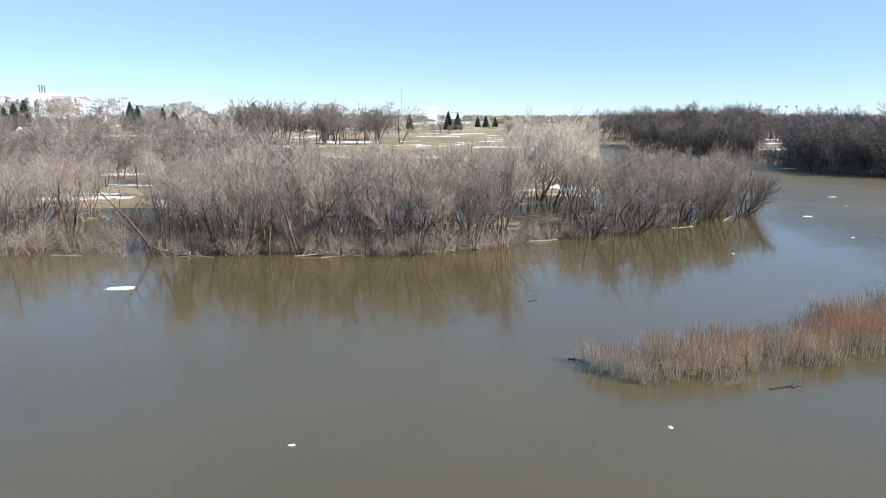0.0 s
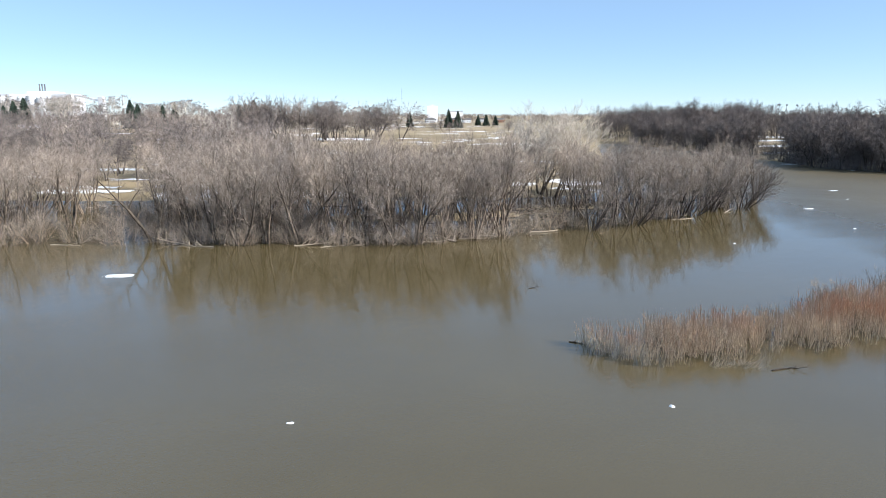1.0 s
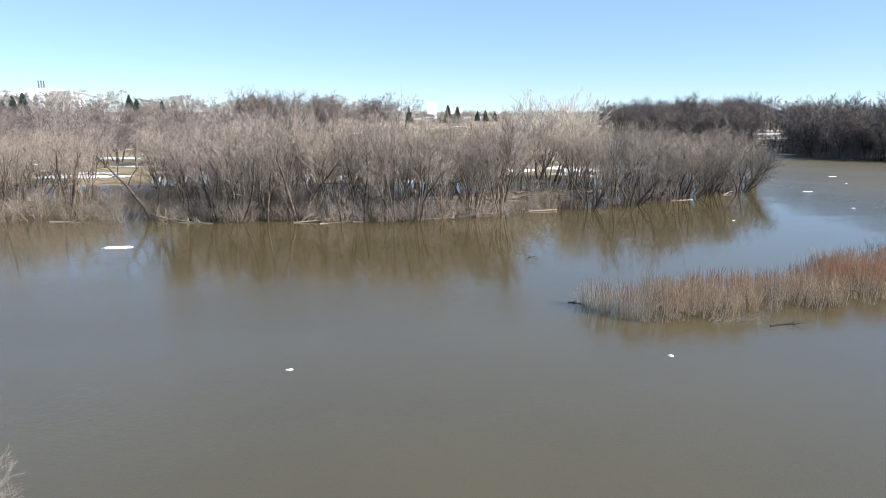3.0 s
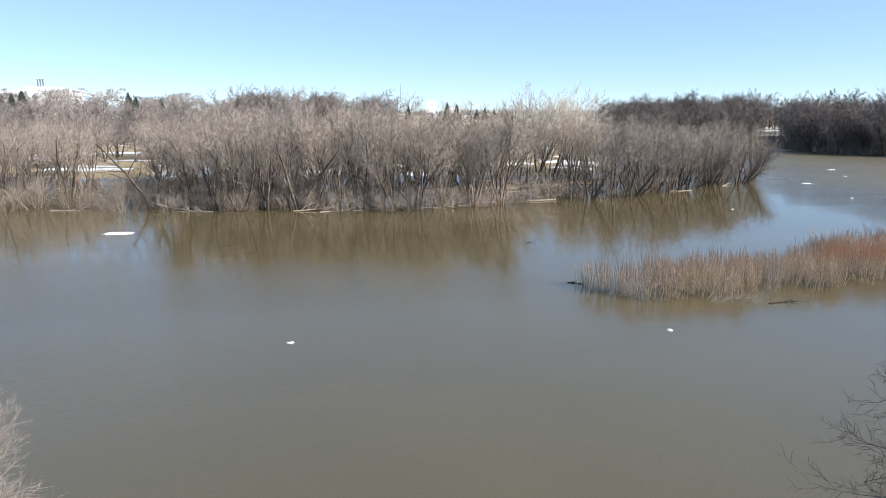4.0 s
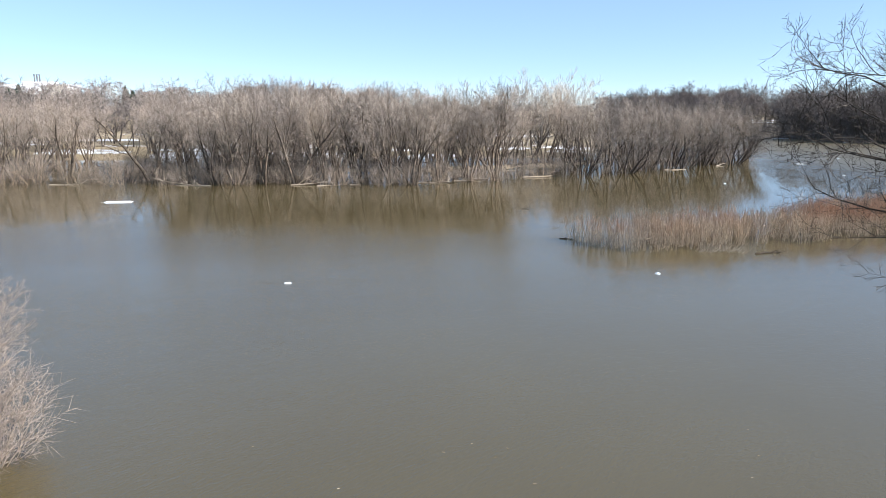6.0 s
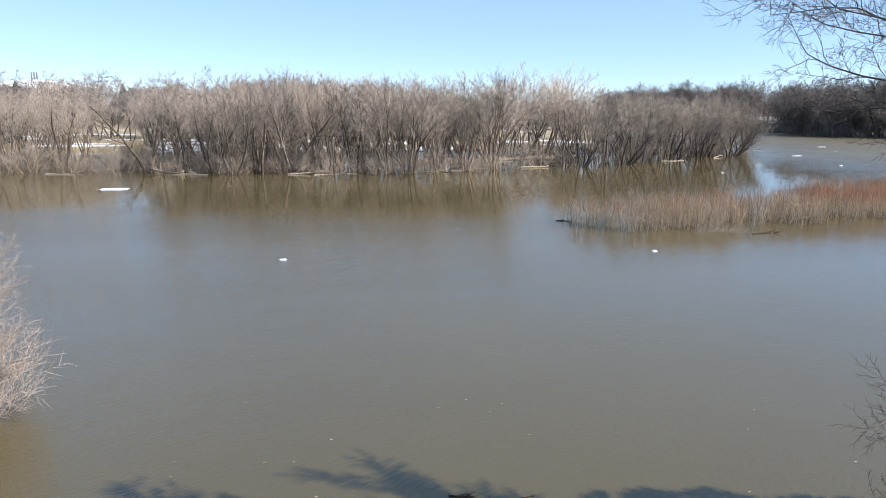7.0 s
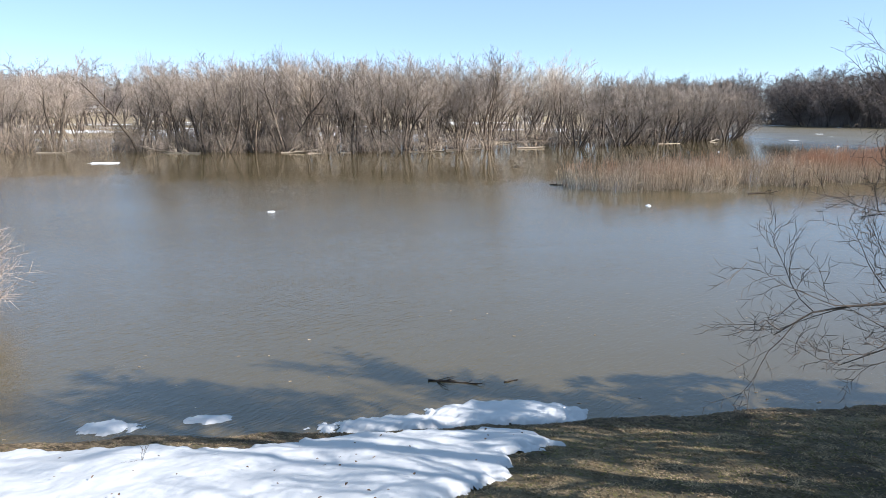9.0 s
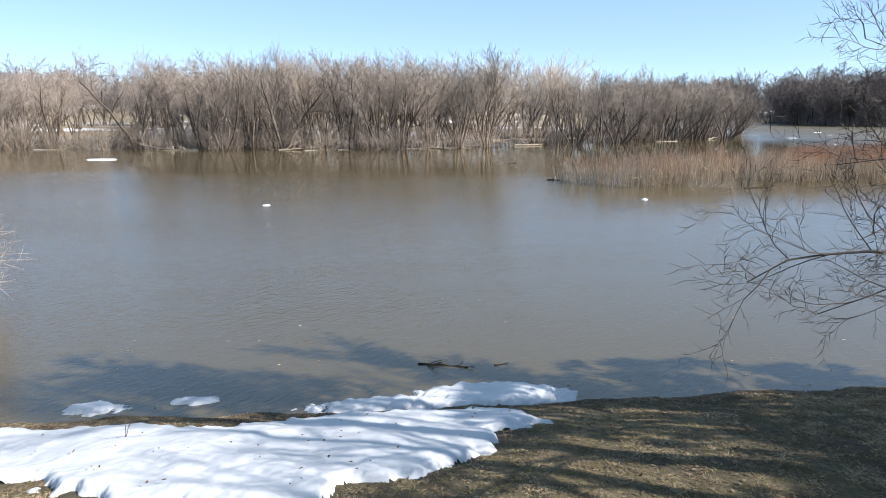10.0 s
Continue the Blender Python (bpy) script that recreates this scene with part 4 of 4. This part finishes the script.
def near_tree():
    r = random.Random(77)
    wood, crown = Wood(), Wood()
    ground_z = float(lie(10.2, 3.6))
    trunk = [Vector(v) for v in ((10.2, 3.6, ground_z - 0.4), (10.1, 3.6, 3.5), (9.8, 3.8, 6.5), (9.9, 4.0, 9.5), (10.3, 3.9, 12.5), (10.2, 4.1, 15.0))]
    wood.tube(trunk, [0.36, 0.29, 0.24, 0.18, 0.10, 0.02], 10)
    # main limbs: from, to, rise in the middle, thickness at the root
    for a, b, sag, radius in (((9.8, 3.9, 8.2), (4.9, 4.8, 10.9), 0.5, 0.042), ((9.9, 4.0, 10.0), (4.9, 5.2, 12.4), 0.3, 0.036), ((9.9, 4.0, 9.8), (4.8, 4.4, 12.0), 0.3, 0.034), ((9.9, 4.0, 9.6), (4.5, 4.6, 11.7), 0.3, 0.03), ((9.9, 4.0, 10.2), (4.6, 5.2, 11.4), 0.35, 0.03), ((10.0, 4.0, 10.4), (4.7, 4.6, 12.3), 0.2, 0.03), ((9.8, 3.9, 8.4), (5.4, 5.2, 10.2), 0.5, 0.036), ((9.9, 4.0, 9.0), (5.2, 5.6, 11.5), 0.4, 0.036), ((9.8, 3.9, 8.0), (5.9, 4.3, 9.8), 0.5, 0.042),
                              ((9.9, 3.7, 5.6), (3.7, 1.7, 5.1), 0.25, 0.040), ((9.9, 3.7, 5.4), (4.4, 1.9, 4.75), 0.3, 0.032), ((9.9, 3.7, 5.5), (4.7, 1.9, 5.4), 0.3, 0.03), ((9.9, 3.7, 6.0), (4.6, 2.2, 6.0), 0.2, 0.03), ((9.9, 3.8, 6.4), (5.1, 2.8, 7.1), 0.15, 0.022),
                              ((10.2, 4.0, 11.0), (13.5, 4.0, 12.5), 0.4, 0.08), ((10.0, 3.7, 7.0), (15.0, 1.5, 9.5), 0.4, 0.09), ((10.2, 4.0, 10.0), (10.5, 0.0, 13.5), 0.4, 0.08), ((10.0, 4.0, 8.5), (11.5, 5.2, 10.5), 0.4, 0.08)):
        a, b = Vector(a), Vector(b)
        pts, radii, ph = [], [], r.uniform(0, 6.28)
        for i in range(15):
            u = i / 14
            ease = math.sin(u * 3.14)
            p = a.lerp(b, u) + Vector((0.4 * ease * math.sin(5 * u + ph), 0.5 * ease * math.sin(4 * u + 2 * ph), sag * ease + 0.3 * ease * math.sin(6 * u + ph))) + wobble(r, 0.025 if 0 < i < 14 else 0)
            pts.append(p)
            radii.append(radius * (1 - 0.88 * u))
        wood.tube(pts, radii, 7)
        full = (b - a).length
        for k in range(20):
            u = 0.25 + 0.75 * (k + r.random()) / 20
            i = min(int(u * 14), 13)
            q = pts[i].lerp(pts[i + 1], u * 14 - i)
            along = (pts[i + 1] - pts[i]).normalized()
            out = along.orthogonal().normalized()
            out.rotate(Matrix.Rotation(k * 2.4 + r.uniform(-0.5, 0.5), 3, along))
            lean = radians(r.uniform(28, 58))
            d = along * math.cos(lean) + out * math.sin(lean)
            d = (d + Vector((0, 0, 0.25))).normalized()
            grow(r, wood, crown, q, d, full * r.uniform(0.14, 0.30) * (1.25 - 0.7 * u), max(radii[i] * 0.5, 0.006), 2, NEAR, 0.0028)
    top = new("near_tree")
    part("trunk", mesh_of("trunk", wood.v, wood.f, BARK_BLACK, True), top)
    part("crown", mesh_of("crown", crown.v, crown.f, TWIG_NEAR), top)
    return tagged(top, "dark leafless tree reaching its branches over the bank", "tree")


near_tree()
PLUME = [(8, 0.05, 0.01, 28, 50, 0.27, 0.10), (4, 0.08, 0.06, 10, 36, 0.42, 0.15), (2, 0.09, 0.05, 12, 36, 0.42, 0.1), (1, 0, 0, 0, 0, 0, 0)]
sandy = bare_tree("waterside_tree", 123, 7.2, 11, 0.38, PLUME, BARK_BIRCH, TWIG_SAND, 0.008, (0.0, -0.02), 1.4, 0.0042)
sandy_brush = [bare_tree("brush", 160 + i, 2.6, 12, 0.7, BRUSH, BARK_BIRCH, TWIG_SAND, 0.008, sunk=0.9, fine=0.006) for i in range(2)]
scatter(sandy_brush, [(-15.6, 16.5, 0, 1.25), (-16.6, 17.2, 0, 1.6), (-16.4, 16.0, 0, 1.5), (-15.6, 17.3, 0, 1.2)], "pale tangled brush round a flooded tree's foot", "shrub", "flooded brush", 16)
sandy.matrix_basis = pose(-16.35, 16.9, 0)
tagged(sandy, "bushy sand-coloured leafless tree standing in the river", "tree")
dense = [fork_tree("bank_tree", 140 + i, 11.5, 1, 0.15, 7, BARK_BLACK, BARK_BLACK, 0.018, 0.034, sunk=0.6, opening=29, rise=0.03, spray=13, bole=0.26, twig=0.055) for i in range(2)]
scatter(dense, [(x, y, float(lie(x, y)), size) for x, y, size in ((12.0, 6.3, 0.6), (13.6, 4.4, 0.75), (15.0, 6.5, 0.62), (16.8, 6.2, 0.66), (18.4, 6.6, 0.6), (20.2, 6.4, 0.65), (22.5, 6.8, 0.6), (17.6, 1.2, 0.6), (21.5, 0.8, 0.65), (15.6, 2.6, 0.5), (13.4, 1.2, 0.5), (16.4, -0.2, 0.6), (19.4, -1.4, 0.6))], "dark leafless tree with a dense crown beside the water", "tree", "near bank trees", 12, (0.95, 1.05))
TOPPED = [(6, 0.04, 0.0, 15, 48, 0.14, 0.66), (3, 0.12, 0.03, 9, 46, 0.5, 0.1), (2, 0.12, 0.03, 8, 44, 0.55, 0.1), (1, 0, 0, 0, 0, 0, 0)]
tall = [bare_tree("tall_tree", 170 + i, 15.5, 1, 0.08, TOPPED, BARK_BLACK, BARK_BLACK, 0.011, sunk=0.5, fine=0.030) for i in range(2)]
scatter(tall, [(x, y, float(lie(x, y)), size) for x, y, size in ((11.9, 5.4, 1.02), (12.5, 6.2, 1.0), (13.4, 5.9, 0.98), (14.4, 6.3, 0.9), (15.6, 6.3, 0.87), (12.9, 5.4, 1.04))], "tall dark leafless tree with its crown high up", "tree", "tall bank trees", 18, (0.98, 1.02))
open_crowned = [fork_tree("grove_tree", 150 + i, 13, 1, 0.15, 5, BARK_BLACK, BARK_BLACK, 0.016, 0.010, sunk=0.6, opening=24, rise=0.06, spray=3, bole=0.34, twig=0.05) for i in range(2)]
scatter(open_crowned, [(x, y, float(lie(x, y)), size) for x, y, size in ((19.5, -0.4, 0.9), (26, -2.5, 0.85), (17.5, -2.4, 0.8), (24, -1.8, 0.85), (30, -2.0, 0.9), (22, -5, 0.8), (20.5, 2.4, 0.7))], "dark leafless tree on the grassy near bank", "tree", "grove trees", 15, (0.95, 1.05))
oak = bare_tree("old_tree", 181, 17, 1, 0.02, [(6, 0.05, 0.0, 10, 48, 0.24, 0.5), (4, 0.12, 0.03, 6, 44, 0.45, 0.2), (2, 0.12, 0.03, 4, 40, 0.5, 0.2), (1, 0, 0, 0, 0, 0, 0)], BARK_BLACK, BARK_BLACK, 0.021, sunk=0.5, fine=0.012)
oak.matrix_basis = pose(14.6, 0.5, float(lie(14.6, 0.5)))
tagged(oak, "stout dark leafless tree on the grassy near bank", "tree")


# ---- grass, leaves ----
FIELD_SNOW = [(-6.5, 6.95, 6.6, 1.7, 0.02), (-0.6, 7.2, 3.0, 2.1, 0.15), (1.45, 8.35, 1.75, 1.0, 0.1), (0.2, 6.2, 2.2, 1.2, 0.5), (-2.2, 5.6, 2.4, 1.3, 0.0), (-1.2, 4.7, 1.2, 0.7, 0.3), (0.3, 10.1, 2.1, 0.42, 0.05), (2.5, 10.6, 2.0, 0.66, 0.03)]


def turf(count, mat, seed, long):
    r = np.random.RandomState(seed)
    X, Y = r.uniform(-9.5, 13.5, count), r.uniform(3.6, 11.2, count)
    ok = (Y < shore(X) - 0.05) & (inside(X, Y, FIELD_SNOW) < 0.0) & (rough(X, Y, seed, 0.9) > r.uniform(-0.5, 0.35, count))
    X, Y = X[ok], Y[ok]
    Z = lie(X, Y)
    w = Wood()
    for x, y, z in zip(X, Y, Z):
        a, n = r.uniform(0, 6.28), r.uniform(0.5, 1.2) * long
        up = r.uniform(0.02, 0.55)
        foot = Vector((x, y, z - 0.005))
        w.twig(foot, foot + Vector((math.cos(a) * n, math.sin(a) * n, n * up)), 0.009)
    return w


dead = turf(190000, THATCH, 31, 0.07)
tagged(new("dead_grass", mesh_of("dead_grass", dead.v, dead.f, THATCH)), "matted dead straw-coloured grass on the bank", "grass", kind="stuff")
green = turf(36000, GREEN_THATCH, 32, 0.08)
tagged(new("green_grass", mesh_of("green_grass", green.v, green.f, GREEN_THATCH)), "short dull green grass among dead thatch", "grass", kind="stuff")
rl = random.Random(41)
leaf_me = mesh_of("leaf", [(0, -0.05, 0), (0.022, -0.02, 0.012), (0.026, 0.02, 0.018), (0, 0.055, 0.006), (-0.026, 0.018, 0.016), (-0.02, -0.02, 0.012), (0, 0, 0.002)],
                  [(0, 1, 6), (1, 2, 6), (2, 3, 6), (3, 4, 6), (4, 5, 6), (5, 0, 6)], LEAF)
made = 0
while made < 46:
    x, y = rl.uniform(-8, 3), rl.uniform(4.4, 9)
    if float(inside(np.array([x]), np.array([y]), FIELD_SNOW)[0]) < 0.12:
        continue
    made += 1
    ob = new("leaf", leaf_me)
    ob.matrix_basis = Matrix.LocRotScale((x, y, float(lie(x, y)) + 0.21), Euler((rl.uniform(-0.4, 0.4), rl.uniform(-0.4, 0.4), rl.uniform(0, 6.28))), [rl.uniform(0.35, 1.0) * k for k in (1, rl.uniform(0.5, 1.2), 1)])
    tagged(ob, "curled brown dry leaf lying on the snow", "leaf", "dry leaves")


def litter():
    """Leaf fragments along the waterline and the snow's rim."""
    r, verts, faces = random.Random(51), [], []
    while len(faces) < 9000:
        x = r.uniform(-9.5, 13)
        edge = float(shore(np.array(x)))
        y = edge - abs(r.gauss(0.02, 0.45)) if r.random() < 0.6 else r.uniform(3.8, edge)
        if float(inside(np.array([x]), np.array([y]), FIELD_SNOW)[0]) > -0.02:
            continue
        z, a, n = float(lie(x, y)) + 0.012, r.uniform(0, 6.28), r.uniform(0.018, 0.05)
        c, q, b = math.cos(a) * n, math.sin(a) * n, len(verts)
        lift = [r.uniform(0, 0.02) for k in range(4)]
        verts += [(x + c, y + q, z + lift[0]), (x - q * 0.6, y + c * 0.6, z + lift[1]), (x - c, y - q, z + lift[2]), (x + q * 0.6, y - c * 0.6, z + lift[3])]
        faces.append((b, b + 1, b + 2, b + 3))
    return verts, faces


LITTER = bark("leaf_litter", (0.045, 0.034, 0.022), (0.22, 0.175, 0.115), 3.0)
v, f = litter()
tagged(new("leaf_litter", mesh_of("leaf_litter", v, f, LITTER)), "brown leaf fragments strewn along the waterline", "leaf litter", kind="stuff")
flecks, r = Wood(), random.Random(52)
for i in range(40):
    x = r.uniform(-9, 14)
    y = float(shore(np.array(x))) + 0.3 + 9 * r.random() ** 2
    a, n = r.uniform(-0.5, 0.5), r.uniform(0.03, 0.12)
    p = Vector((x, y, 0.004))
    flecks.tube([p, p + Vector((math.cos(a), math.sin(a), 0)) * n], [r.uniform(0.006, 0.018), 0.004], 4)
tagged(new("floating_flecks", mesh_of("floating_flecks", flecks.v, flecks.f, DRIFTWOOD)), "small pale bits of bark floating near the shore", "debris", kind="stuff")
weed = Wood()
rw = random.Random(53)
for k in range(5):
    p = Vector((-4.35, 7.35, float(lie(-4.35, 7.35)) + 0.15))
    d = Vector((rw.gauss(0, 0.35), rw.gauss(0, 0.35), 1)).normalized()
    grow(rw, weed, weed, p, d, rw.uniform(0.25, 0.5), 0.005, 2, [(0,) * 7, (0,) * 7, (3, 0.15, 0.0, 4, 45, 0.45, 0.3), (1, 0, 0, 0, 0, 0, 0)], 0.003)
tagged(new("dry_weed", mesh_of("dry_weed", weed.v, weed.f, BARK_GREY)), "thin dry weed stalk poking through the snow", "weed")
